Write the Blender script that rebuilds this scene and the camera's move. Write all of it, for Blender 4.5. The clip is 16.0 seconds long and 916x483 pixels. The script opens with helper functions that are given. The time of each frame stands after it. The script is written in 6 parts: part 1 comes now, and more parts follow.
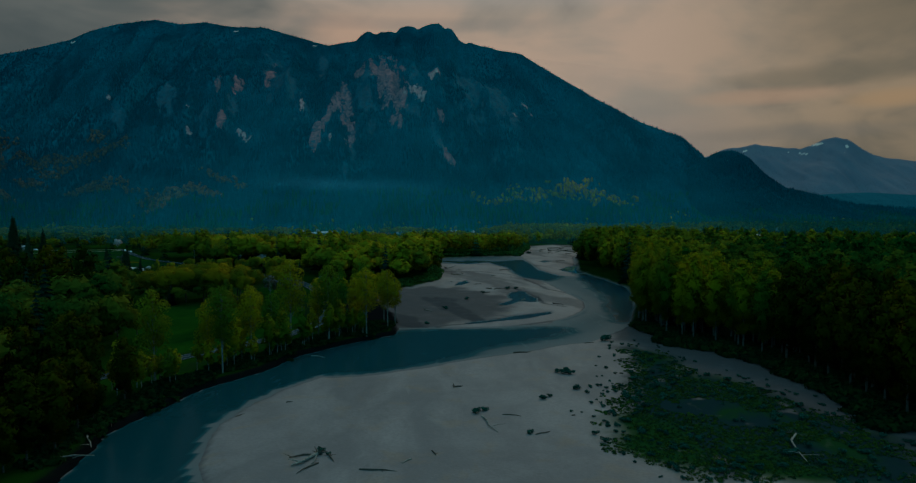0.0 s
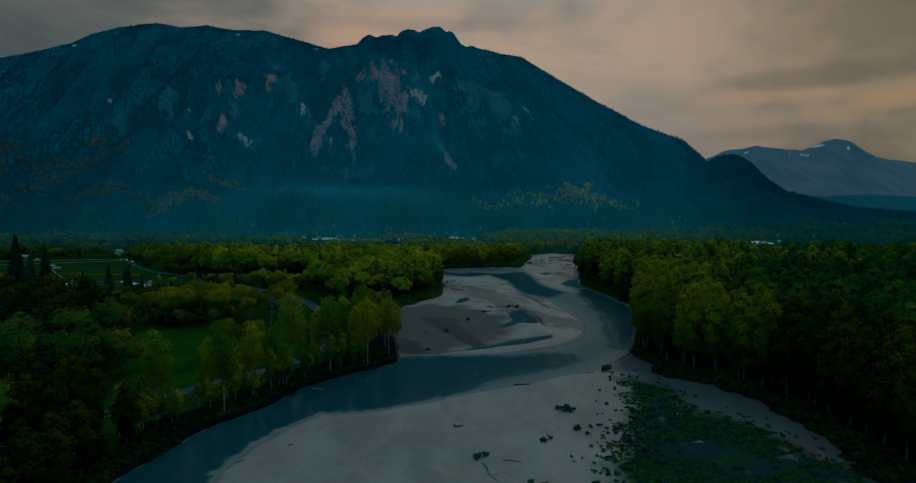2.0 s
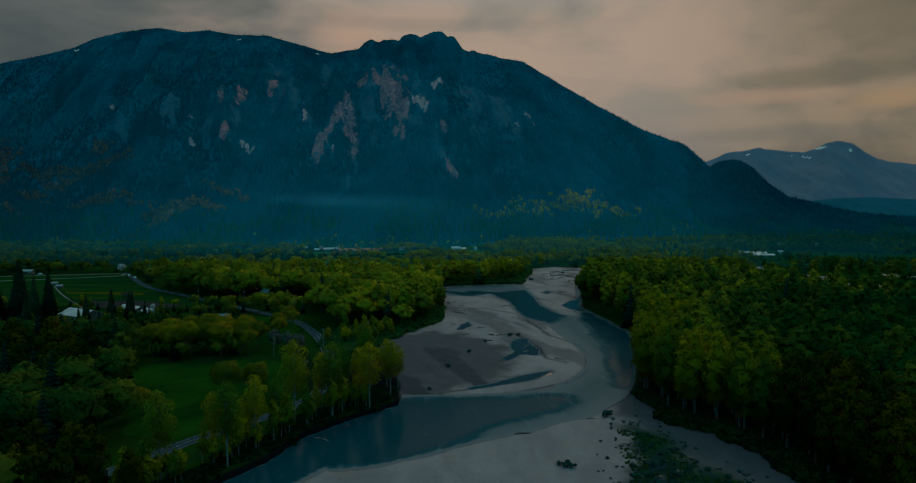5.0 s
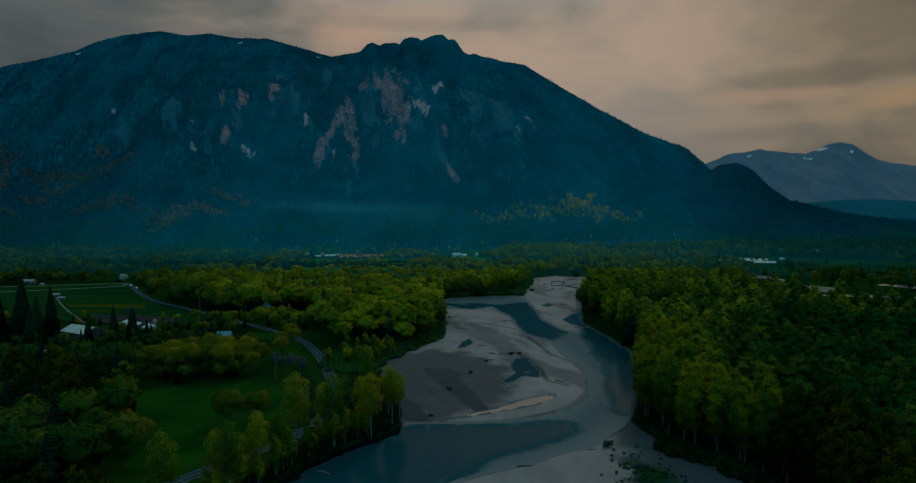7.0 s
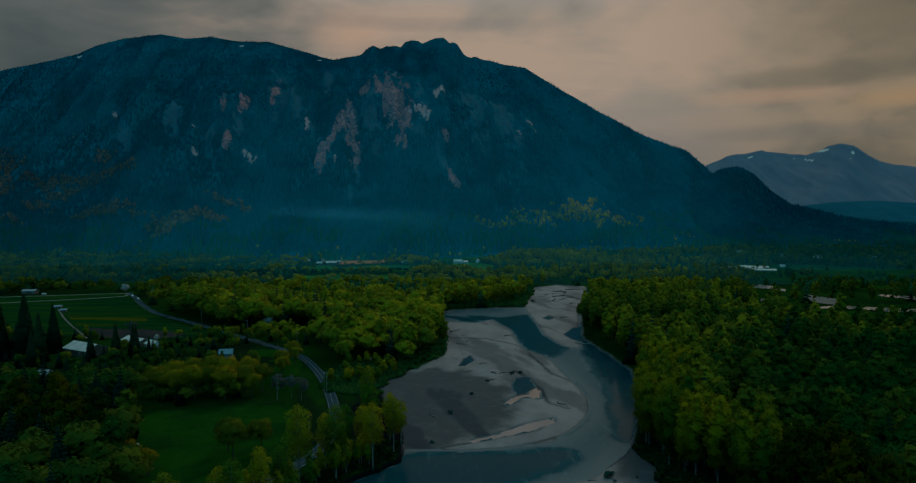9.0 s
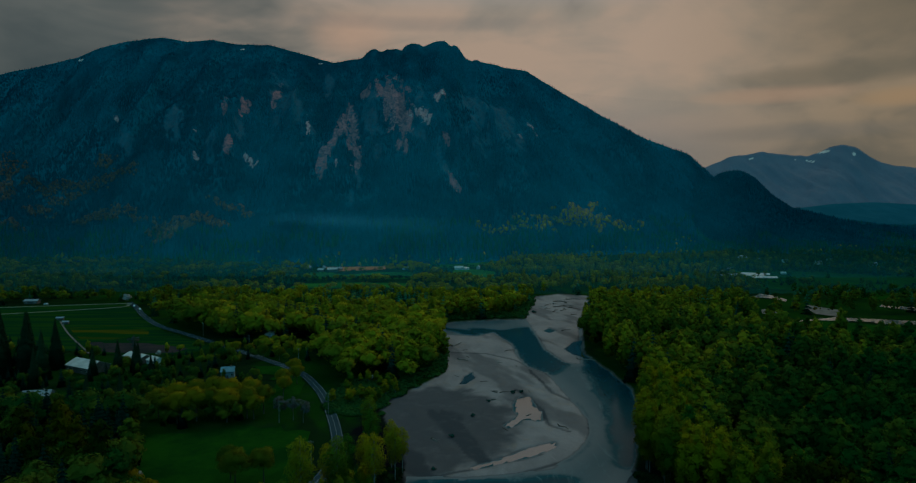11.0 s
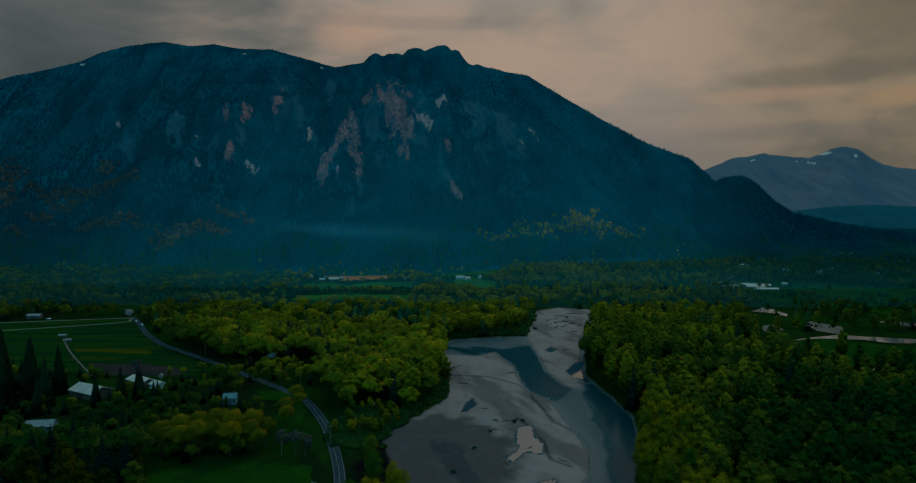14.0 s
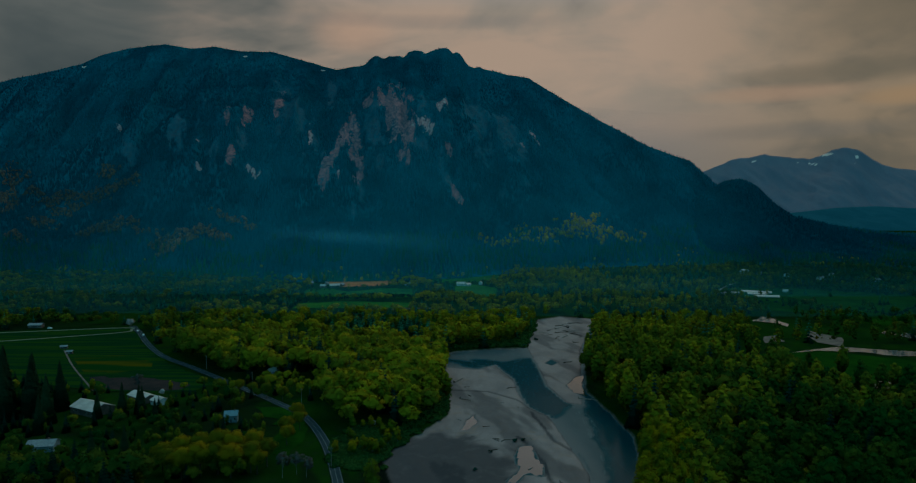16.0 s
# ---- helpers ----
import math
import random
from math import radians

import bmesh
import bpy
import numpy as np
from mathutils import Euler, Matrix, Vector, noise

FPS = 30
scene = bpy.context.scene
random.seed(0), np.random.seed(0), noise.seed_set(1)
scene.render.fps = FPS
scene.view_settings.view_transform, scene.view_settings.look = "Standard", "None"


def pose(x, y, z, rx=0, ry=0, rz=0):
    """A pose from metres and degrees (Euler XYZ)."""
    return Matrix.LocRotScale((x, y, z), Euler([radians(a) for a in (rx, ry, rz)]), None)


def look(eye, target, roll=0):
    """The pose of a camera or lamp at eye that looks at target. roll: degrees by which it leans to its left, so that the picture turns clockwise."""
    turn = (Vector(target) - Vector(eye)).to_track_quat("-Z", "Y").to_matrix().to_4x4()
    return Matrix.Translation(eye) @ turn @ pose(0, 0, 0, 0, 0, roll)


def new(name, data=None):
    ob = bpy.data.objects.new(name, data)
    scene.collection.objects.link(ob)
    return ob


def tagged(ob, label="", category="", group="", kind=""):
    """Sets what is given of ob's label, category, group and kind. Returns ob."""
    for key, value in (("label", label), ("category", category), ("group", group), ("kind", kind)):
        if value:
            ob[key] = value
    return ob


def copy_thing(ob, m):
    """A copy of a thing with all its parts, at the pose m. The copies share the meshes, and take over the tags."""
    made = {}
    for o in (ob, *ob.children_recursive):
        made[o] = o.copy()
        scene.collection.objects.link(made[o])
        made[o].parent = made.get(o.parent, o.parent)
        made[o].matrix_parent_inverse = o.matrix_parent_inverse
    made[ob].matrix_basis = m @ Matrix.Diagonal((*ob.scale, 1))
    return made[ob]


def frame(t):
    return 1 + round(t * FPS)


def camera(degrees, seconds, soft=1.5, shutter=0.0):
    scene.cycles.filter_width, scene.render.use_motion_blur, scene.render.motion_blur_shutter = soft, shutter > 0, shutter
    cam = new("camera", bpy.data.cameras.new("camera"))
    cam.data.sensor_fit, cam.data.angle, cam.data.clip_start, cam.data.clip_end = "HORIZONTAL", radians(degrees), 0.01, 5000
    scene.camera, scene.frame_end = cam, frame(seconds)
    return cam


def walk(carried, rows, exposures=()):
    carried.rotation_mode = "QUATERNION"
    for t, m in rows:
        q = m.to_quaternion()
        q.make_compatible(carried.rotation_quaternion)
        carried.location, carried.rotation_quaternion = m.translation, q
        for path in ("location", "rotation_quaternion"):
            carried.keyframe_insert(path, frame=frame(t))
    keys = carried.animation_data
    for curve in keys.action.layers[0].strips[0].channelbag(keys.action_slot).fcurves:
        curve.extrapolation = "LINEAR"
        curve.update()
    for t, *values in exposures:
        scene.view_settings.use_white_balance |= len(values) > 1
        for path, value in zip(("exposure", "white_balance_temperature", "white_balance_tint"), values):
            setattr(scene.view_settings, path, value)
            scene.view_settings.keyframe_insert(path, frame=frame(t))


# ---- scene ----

# ---------------------------------------------------------------- camera
cam = camera(70.0, 16.0, soft=1.25)
walk(cam, [
    (0, pose(0.00, 0.00, 48.00, 86.896, 0.126, 0.000)),
    (1, pose(0.03, 0.05, 53.32, 86.891, 0.115, 0.044)),
    (2, pose(0.05, 0.07, 58.68, 86.886, 0.106, 0.089)),
    (3, pose(0.06, 0.05, 64.08, 86.882, 0.099, 0.134)),
    (4, pose(0.05, 0.01, 69.53, 86.877, 0.094, 0.179)),
    (5, pose(0.02, -0.07, 75.02, 86.873, 0.091, 0.223)),
    (6, pose(-0.02, -0.17, 80.55, 86.867, 0.090, 0.266)),
    (7, pose(-0.08, -0.29, 86.14, 86.860, 0.090, 0.308)),
    (8, pose(-0.14, -0.43, 91.78, 86.851, 0.091, 0.349)),
    (9, pose(-0.22, -0.57, 97.46, 86.840, 0.091, 0.388)),
    (10, pose(-0.30, -0.70, 103.19, 86.827, 0.091, 0.427)),
    (11, pose(-0.38, -0.83, 108.96, 86.810, 0.089, 0.465)),
    (12, pose(-0.46, -0.92, 114.78, 86.790, 0.084, 0.501)),
    (13, pose(-0.53, -0.98, 120.63, 86.766, 0.076, 0.537)),
    (14, pose(-0.58, -0.98, 126.51, 86.738, 0.062, 0.572)),
    (15, pose(-0.61, -0.92, 132.42, 86.704, 0.042, 0.608)),
    (16, pose(-0.61, -0.77, 138.35, 86.664, 0.013, 0.643)),
], exposures=((0, 0.07), (6, 0.05), (12, 0.0), (16, -0.02)))

# ---------------------------------------------------------------- sky and sun
SUN_AZ, SUN_EL = 22.0, 38.0          # degrees right of straight ahead, and above the horizon


def add_node(tree, kind, **values):
    n = tree.nodes.new(kind)
    for k, v in values.items():
        n.inputs[k.replace("_", " ")].default_value = v
    return n


def maths(tree, op, a, b=None, clamp=False):
    n = tree.nodes.new("ShaderNodeMath")
    n.operation, n.use_clamp = op, clamp
    for i, v in enumerate((a, b)):
        if v is None:
            continue
        if isinstance(v, (int, float)):
            n.inputs[i].default_value = v
        else:
            tree.links.new(v, n.inputs[i])
    return n.outputs[0]


def remap(tree, v, a, b, c=0.0, d=1.0, smooth=True):
    n = tree.nodes.new("ShaderNodeMapRange")
    n.interpolation_type = "SMOOTHSTEP" if smooth else "LINEAR"
    tree.links.new(v, n.inputs[0])
    for i, x in enumerate((a, b, c, d)):
        n.inputs[i + 1].default_value = x
    return n.outputs[0]


def mixed(tree, fac, a, b, blend="MIX"):
    n = tree.nodes.new("ShaderNodeMixRGB")
    n.blend_type = blend
    for i, v in enumerate((fac, a, b)):
        if isinstance(v, (int, float)):
            n.inputs[i].default_value = v
        elif isinstance(v, tuple):
            n.inputs[i].default_value = (*v, 1)
        else:
            tree.links.new(v, n.inputs[i])
    return n.outputs[0]


def fractal(tree, vector, scale, detail=5.0, rough=0.55, stretch=None, distort=0.0):
    if stretch:
        mp = tree.nodes.new("ShaderNodeMapping")
        mp.inputs["Scale"].default_value = stretch
        tree.links.new(vector, mp.inputs["Vector"])
        vector = mp.outputs[0]
    n = add_node(tree, "ShaderNodeTexNoise", Scale=scale, Detail=detail, Roughness=rough, Distortion=distort)
    tree.links.new(vector, n.inputs["Vector"])
    return n.outputs["Fac"]


world = bpy.data.worlds.new("dusk_sky")
scene.world = world
world.use_nodes = True
wt = world.node_tree
wt.nodes.clear()
w_out = wt.nodes.new("ShaderNodeOutputWorld")
w_bg = wt.nodes.new("ShaderNodeBackground")
wt.links.new(w_bg.outputs[0], w_out.inputs[0])
sky = wt.nodes.new("ShaderNodeTexSky")
sky.sky_type, sky.sun_disc = "NISHITA", False
sky.sun_elevation, sky.sun_rotation = radians(SUN_EL), radians(SUN_AZ)
sky.air_density, sky.dust_density = 1.2, 2.5
w_tc = wt.nodes.new("ShaderNodeTexCoord")
w_dir = w_tc.outputs["Generated"]
w_sep = wt.nodes.new("ShaderNodeSeparateXYZ")
wt.links.new(w_dir, w_sep.inputs[0])
dx, dy, dz = w_sep.outputs
# broken stratus: warm over the sunset, cool grey away from it
broad = fractal(wt, w_dir, 1.7, 4, 0.5, stretch=(1.0, 1.0, 2.6), distort=0.6)
fine = fractal(wt, w_dir, 4.4, 4, 0.5, stretch=(1.0, 1.0, 2.4), distort=0.5)
wisps = fractal(wt, w_dir, 9.0, 4, 0.55, stretch=(1.0, 1.0, 2.2), distort=0.8)
cloud = maths(wt, "ADD", maths(wt, "MULTIPLY", broad, 0.46), maths(wt, "MULTIPLY", fine, 0.42))
cloud = maths(wt, "ADD", cloud, maths(wt, "MULTIPLY", wisps, 0.12))


def sky_patch(cx, cz, rx, rz, soft=0.35, ragged=0.5):
    """A ragged lens-shaped bank of cloud about one direction; 1 in its middle."""
    a = maths(wt, "POWER", maths(wt, "ABSOLUTE", maths(wt, "DIVIDE", maths(wt, "SUBTRACT", dx, cx), rx)), 2.0)
    b = maths(wt, "POWER", maths(wt, "ABSOLUTE", maths(wt, "DIVIDE", maths(wt, "SUBTRACT", dz, cz), rz)), 2.0)
    r = maths(wt, "ADD", maths(wt, "ADD", a, b), maths(wt, "MULTIPLY", maths(wt, "SUBTRACT", fine, 0.5), ragged * 4.0))
    return maths(wt, "MULTIPLY", remap(wt, r, 1.0 + soft, 1.0 - soft * 1.8), remap(wt, dy, 0.0, 0.3))


warm_side = maths(wt, "ADD", maths(wt, "MULTIPLY", dx, 0.30), maths(wt, "MULTIPLY", dy, 0.954))
warm = remap(wt, maths(wt, "ADD", warm_side, maths(wt, "MULTIPLY", maths(wt, "SUBTRACT", cloud, 0.5), 0.8)), 0.70, 0.98)
warm = maths(wt, "MULTIPLY", warm, remap(wt, dz, 0.56, 0.34))
cool_col = mixed(wt, remap(wt, cloud, 0.38, 0.62), (0.046, 0.062, 0.064), (0.092, 0.104, 0.098))
warm_col = mixed(wt, remap(wt, cloud, 0.40, 0.52), (0.150, 0.138, 0.122), (0.252, 0.216, 0.174))
warm_col = mixed(wt, remap(wt, cloud, 0.50, 0.62), warm_col, (0.352, 0.260, 0.194))
warm_col = mixed(wt, remap(wt, dz, 0.17, 0.06), warm_col, (0.178, 0.164, 0.152))
warm_col = mixed(wt, remap(wt, dz, 0.27, 0.33), warm_col, (0.290, 0.284, 0.268))
east = mixed(wt, remap(wt, cloud, 0.42, 0.56), (0.104, 0.092, 0.068), (0.222, 0.165, 0.104))
warm_col = mixed(wt, maths(wt, "MULTIPLY", remap(wt, dx, 0.20, 0.56), 0.92), warm_col, east)
deck_col = mixed(wt, warm, cool_col, warm_col)
# single banks: a glow in the saddle, lit puffs, and two dark streaks low over the distant range
for cx, cz, rx, rz, amount, tone in ((-0.160, 0.246, 0.055, 0.026, 0.60, (0.430, 0.270, 0.182)), (0.417, 0.148, 0.085, 0.011, 0.60, (0.335, 0.215, 0.138)),
                                     (0.550, 0.135, 0.045, 0.012, 0.60, (0.300, 0.185, 0.090)), (0.490, 0.170, 0.115, 0.015, 0.75, (0.098, 0.090, 0.066)),
                                     (0.440, 0.098, 0.120, 0.012, 0.55, (0.110, 0.108, 0.098)), (-0.060, 0.262, 0.200, 0.010, 0.40, (0.150, 0.145, 0.135))):
    deck_col = mixed(wt, maths(wt, "MULTIPLY", sky_patch(cx, cz, rx, rz, 0.8, 0.35), amount), deck_col, tone)
high_east = maths(wt, "MULTIPLY", remap(wt, dx, 0.36, 0.58), remap(wt, dz, 0.14, 0.25))
deck_col = mixed(wt, maths(wt, "MULTIPLY", high_east, 0.75), deck_col, (0.098, 0.086, 0.058))
# the top of the deck is its brightest part; away from the sunset the sky is blue
top = remap(wt, dz, 0.42, 0.80)
deck_col = mixed(wt, top, deck_col, (0.20, 0.42, 0.47))
back = remap(wt, dy, 0.30, -0.40)
deck_col = mixed(wt, back, deck_col, mixed(wt, remap(wt, dz, 0.5, 0.95), (0.050, 0.370, 0.490), (0.18, 0.41, 0.47)))
w_sky = mixed(wt, 1.0, deck_col, mixed(wt, 1.0, sky.outputs[0], (0.0015, 0.0015, 0.0015), "MULTIPLY"), "ADD")
wt.links.new(w_sky, w_bg.inputs[0])
w_bg.inputs[1].default_value = 1.0

sun_data = bpy.data.lights.new("sun", "SUN")
sun_data.energy, sun_data.angle, sun_data.color = 0.6, radians(16), (1.0, 0.84, 0.62)
sun_ob = new("sun", sun_data)
s_az, s_el = radians(SUN_AZ), radians(SUN_EL)
s_way = Vector((math.sin(s_az) * math.cos(s_el), math.cos(s_az) * math.cos(s_el), math.sin(s_el)))
sun_ob.matrix_world = look(s_way * 100, (0, 0, 0))


# ---------------------------------------------------------------- materials
def material(name):
    m = bpy.data.materials.new(name)
    m.use_nodes = True
    t = m.node_tree
    p = t.nodes["Principled BSDF"]
    return m, t, p


def position(tree):
    return tree.nodes.new("ShaderNodeNewGeometry").outputs["Position"]


def attribute(tree, name):
    n = tree.nodes.new("ShaderNodeAttribute")
    n.attribute_name = name
    return n.outputs["Fac"]


def bump(tree, p, height, strength, distance):
    n = tree.nodes.new("ShaderNodeBump")
    n.inputs["Strength"].default_value, n.inputs["Distance"].default_value = strength, distance
    tree.links.new(height, n.inputs["Height"])
    tree.links.new(n.outputs[0], p.inputs["Normal"])


def plain(name, a, b, scale, rough=0.8, relief=0.3, dist=0.02, metal=0.0, spec=0.3):
    """Two-tone surface with grain at two sizes."""
    m, t, p = material(name)
    pos = position(t)
    n1, n2 = fractal(t, pos, scale), fractal(t, pos, scale * 9)
    mixn = maths(t, "ADD", maths(t, "MULTIPLY", n1, 0.65), maths(t, "MULTIPLY", n2, 0.35))
    t.links.new(mixed(t, remap(t, mixn, 0.35, 0.65), a, b), p.inputs["Base Color"])
    p.inputs["Roughness"].default_value, p.inputs["Metallic"].default_value = rough, metal
    p.inputs["Specular IOR Level"].default_value = spec
    bump(t, p, n2, relief, dist)
    return m


def foliage(name, dark, light, from_object=False, through_light=0.35, patch=0.02):
    """Leaves: a tone for each tree, a second one for each leaf, some light passing through."""
    m, t, p = material(name)
    pos = position(t)
    tone = t.nodes.new("ShaderNodeObjectInfo").outputs["Random"] if from_object else attribute(t, "tint")
    leaf = t.nodes.new("ShaderNodeNewGeometry").outputs["Random Per Island"]
    area = fractal(t, pos, patch, 3)
    v = maths(t, "ADD", maths(t, "MULTIPLY", tone, 0.66), maths(t, "MULTIPLY", leaf, 0.05))
    v = maths(t, "ADD", v, maths(t, "MULTIPLY", maths(t, "SUBTRACT", area, 0.4), 0.7))
    col = mixed(t, remap(t, v, 0.05, 0.95, smooth=False), dark, light)
    t.links.new(col, p.inputs["Base Color"])
    p.inputs["Roughness"].default_value = 0.75
    p.inputs["Specular IOR Level"].default_value = 0.0
    tr = t.nodes.new("ShaderNodeBsdfTranslucent")
    t.links.new(col, tr.inputs[0])
    mx = t.nodes.new("ShaderNodeMixShader")
    mx.inputs[0].default_value = through_light
    t.links.new(p.outputs[0], mx.inputs[1])
    t.links.new(tr.outputs[0], mx.inputs[2])
    t.links.new(mx.outputs[0], t.nodes["Material Output"].inputs[0])
    return m


def ground_material():
    m, t, p = material("valley_ground")
    pos = position(t)
    big, mid, small = fractal(t, pos, 0.018, 5), fractal(t, pos, 0.11, 5, distort=0.5), fractal(t, pos, 1.6, 6)
    flow = fractal(t, pos, 0.05, 5, 0.6, stretch=(1.0, 0.45, 1.0), distort=1.2)
    sand = mixed(t, remap(t, maths(t, "ADD", maths(t, "MULTIPLY", flow, 0.5), maths(t, "MULTIPLY", big, 0.5)), 0.40, 0.60), (0.145, 0.132, 0.139), (0.217, 0.192, 0.196))
    sand = mixed(t, maths(t, "MULTIPLY", remap(t, mid, 0.54, 0.68), 0.4), sand, (0.230, 0.155, 0.105))
    sand = mixed(t, maths(t, "MULTIPLY", remap(t, small, 0.30, 0.72), 0.45), sand, (0.125, 0.112, 0.117))
    silt = fractal(t, pos, 0.032, 8, 0.66, stretch=(1.0, 0.6, 1.0), distort=1.6)
    sand = mixed(t, maths(t, "MULTIPLY", remap(t, silt, 0.50, 0.64), 0.30), sand, (0.104, 0.092, 0.095))
    sand = mixed(t, maths(t, "MULTIPLY", remap(t, silt, 0.42, 0.34), 0.35), sand, (0.250, 0.222, 0.218))
    # this mask holds wet gravel and also shade painted below trees
    damp_shade = maths(t, "MULTIPLY", attribute(t, "damp_shade"), remap(t, mid, 0.15, 0.5, 0.75, 1.0))
    sand = mixed(t, damp_shade, sand, (0.042, 0.044, 0.050))
    sprout = maths(t, "MULTIPLY", attribute(t, "sprout"), remap(t, mid, 0.22, 0.42))
    sand = mixed(t, sprout, sand, mixed(t, remap(t, flow, 0.4, 0.6), (0.008, 0.024, 0.028), (0.008, 0.038, 0.010)))
    turf = mixed(t, remap(t, big, 0.35, 0.65), (0.003, 0.022, 0.003), (0.008, 0.036, 0.004))
    turf = mixed(t, remap(t, mid, 0.45, 0.75), turf, (0.008, 0.024, 0.008))
    # near-black turf: wet earth together with the painted shade of the cut bank
    turf = mixed(t, attribute(t, "damp_shade"), turf, (0.004, 0.005, 0.006))
    col = mixed(t, attribute(t, "gravel"), turf, sand)
    t.links.new(col, p.inputs["Base Color"])
    p.inputs["Roughness"].default_value = 0.72
    dry = maths(t, "MULTIPLY", maths(t, "SUBTRACT", 1.0, sprout), maths(t, "SUBTRACT", 1.0, maths(t, "MULTIPLY", damp_shade, 0.9)))
    t.links.new(maths(t, "MULTIPLY", maths(t, "MULTIPLY", attribute(t, "gravel"), dry), 0.10), p.inputs["Specular IOR Level"])
    bump(t, p, maths(t, "ADD", small, maths(t, "MULTIPLY", mid, 2.0)), 0.5, 0.15)
    return m


def water_material():
    """Clear shallow river: the bed shows where it is thin, deep water is dark teal; the surface mirrors the sky."""
    m, t, p = material("river_water")
    pos = position(t)
    rip = fractal(t, pos, 0.9, 4, 0.6, stretch=(1.0, 0.5, 1.0))
    bmp = t.nodes.new("ShaderNodeBump")
    bmp.inputs["Strength"].default_value, bmp.inputs["Distance"].default_value = 0.16, 0.12
    t.links.new(rip, bmp.inputs["Height"])
    depth = attribute(t, "depth")
    murk = remap(t, depth, 0.0, 0.70, 0.78, 0.97)
    body = t.nodes.new("ShaderNodeBsdfDiffuse")
    riffle = fractal(t, pos, 0.11, 5, 0.62, stretch=(1.6, 0.45, 1.0), distort=1.4)
    tone = mixed(t, remap(t, depth, 0.08, 0.50), (0.138, 0.150, 0.160), (0.006, 0.054, 0.068))
    tone = mixed(t, remap(t, depth, 0.50, 0.92), tone, (0.001, 0.038, 0.051))
    tone = mixed(t, maths(t, "MULTIPLY", remap(t, riffle, 0.54, 0.68), remap(t, depth, 0.95, 0.30, 0.08, 0.45)), tone, (0.115, 0.165, 0.175))
    t.links.new(tone, body.inputs[0])
    clear = t.nodes.new("ShaderNodeBsdfTransparent")
    mx = t.nodes.new("ShaderNodeMixShader")
    t.links.new(murk, mx.inputs[0])
    t.links.new(clear.outputs[0], mx.inputs[1])
    t.links.new(body.outputs[0], mx.inputs[2])
    gl = t.nodes.new("ShaderNodeBsdfGlossy")
    t.links.new(remap(t, depth, 0.40, 0.95, 0.34, 0.14), gl.inputs["Roughness"])
    t.links.new(bmp.outputs[0], gl.inputs["Normal"])
    fr = t.nodes.new("ShaderNodeFresnel")
    fr.inputs["IOR"].default_value = 1.33
    t.links.new(bmp.outputs[0], fr.inputs["Normal"])
    mg = t.nodes.new("ShaderNodeMixShader")
    t.links.new(maths(t, "MULTIPLY", fr.outputs[0], remap(t, depth, 0.50, 0.95, 0.05, 0.36), True), mg.inputs[0])
    t.links.new(mx.outputs[0], mg.inputs[1])
    t.links.new(gl.outputs[0], mg.inputs[2])
    t.links.new(mg.outputs[0], t.nodes["Material Output"].inputs[0])
    return m


def pool_material():
    """Windless standing water over silt: almost a mirror."""
    m, t, p = material("pool_water")
    p.inputs["Base Color"].default_value = (0.030, 0.036, 0.038, 1)
    p.inputs["Roughness"].default_value = 0.02
    p.inputs["IOR"].default_value = 3.0
    n = fractal(t, position(t), 0.5, 3)
    bump(t, p, n, 0.02, 0.02)
    return m


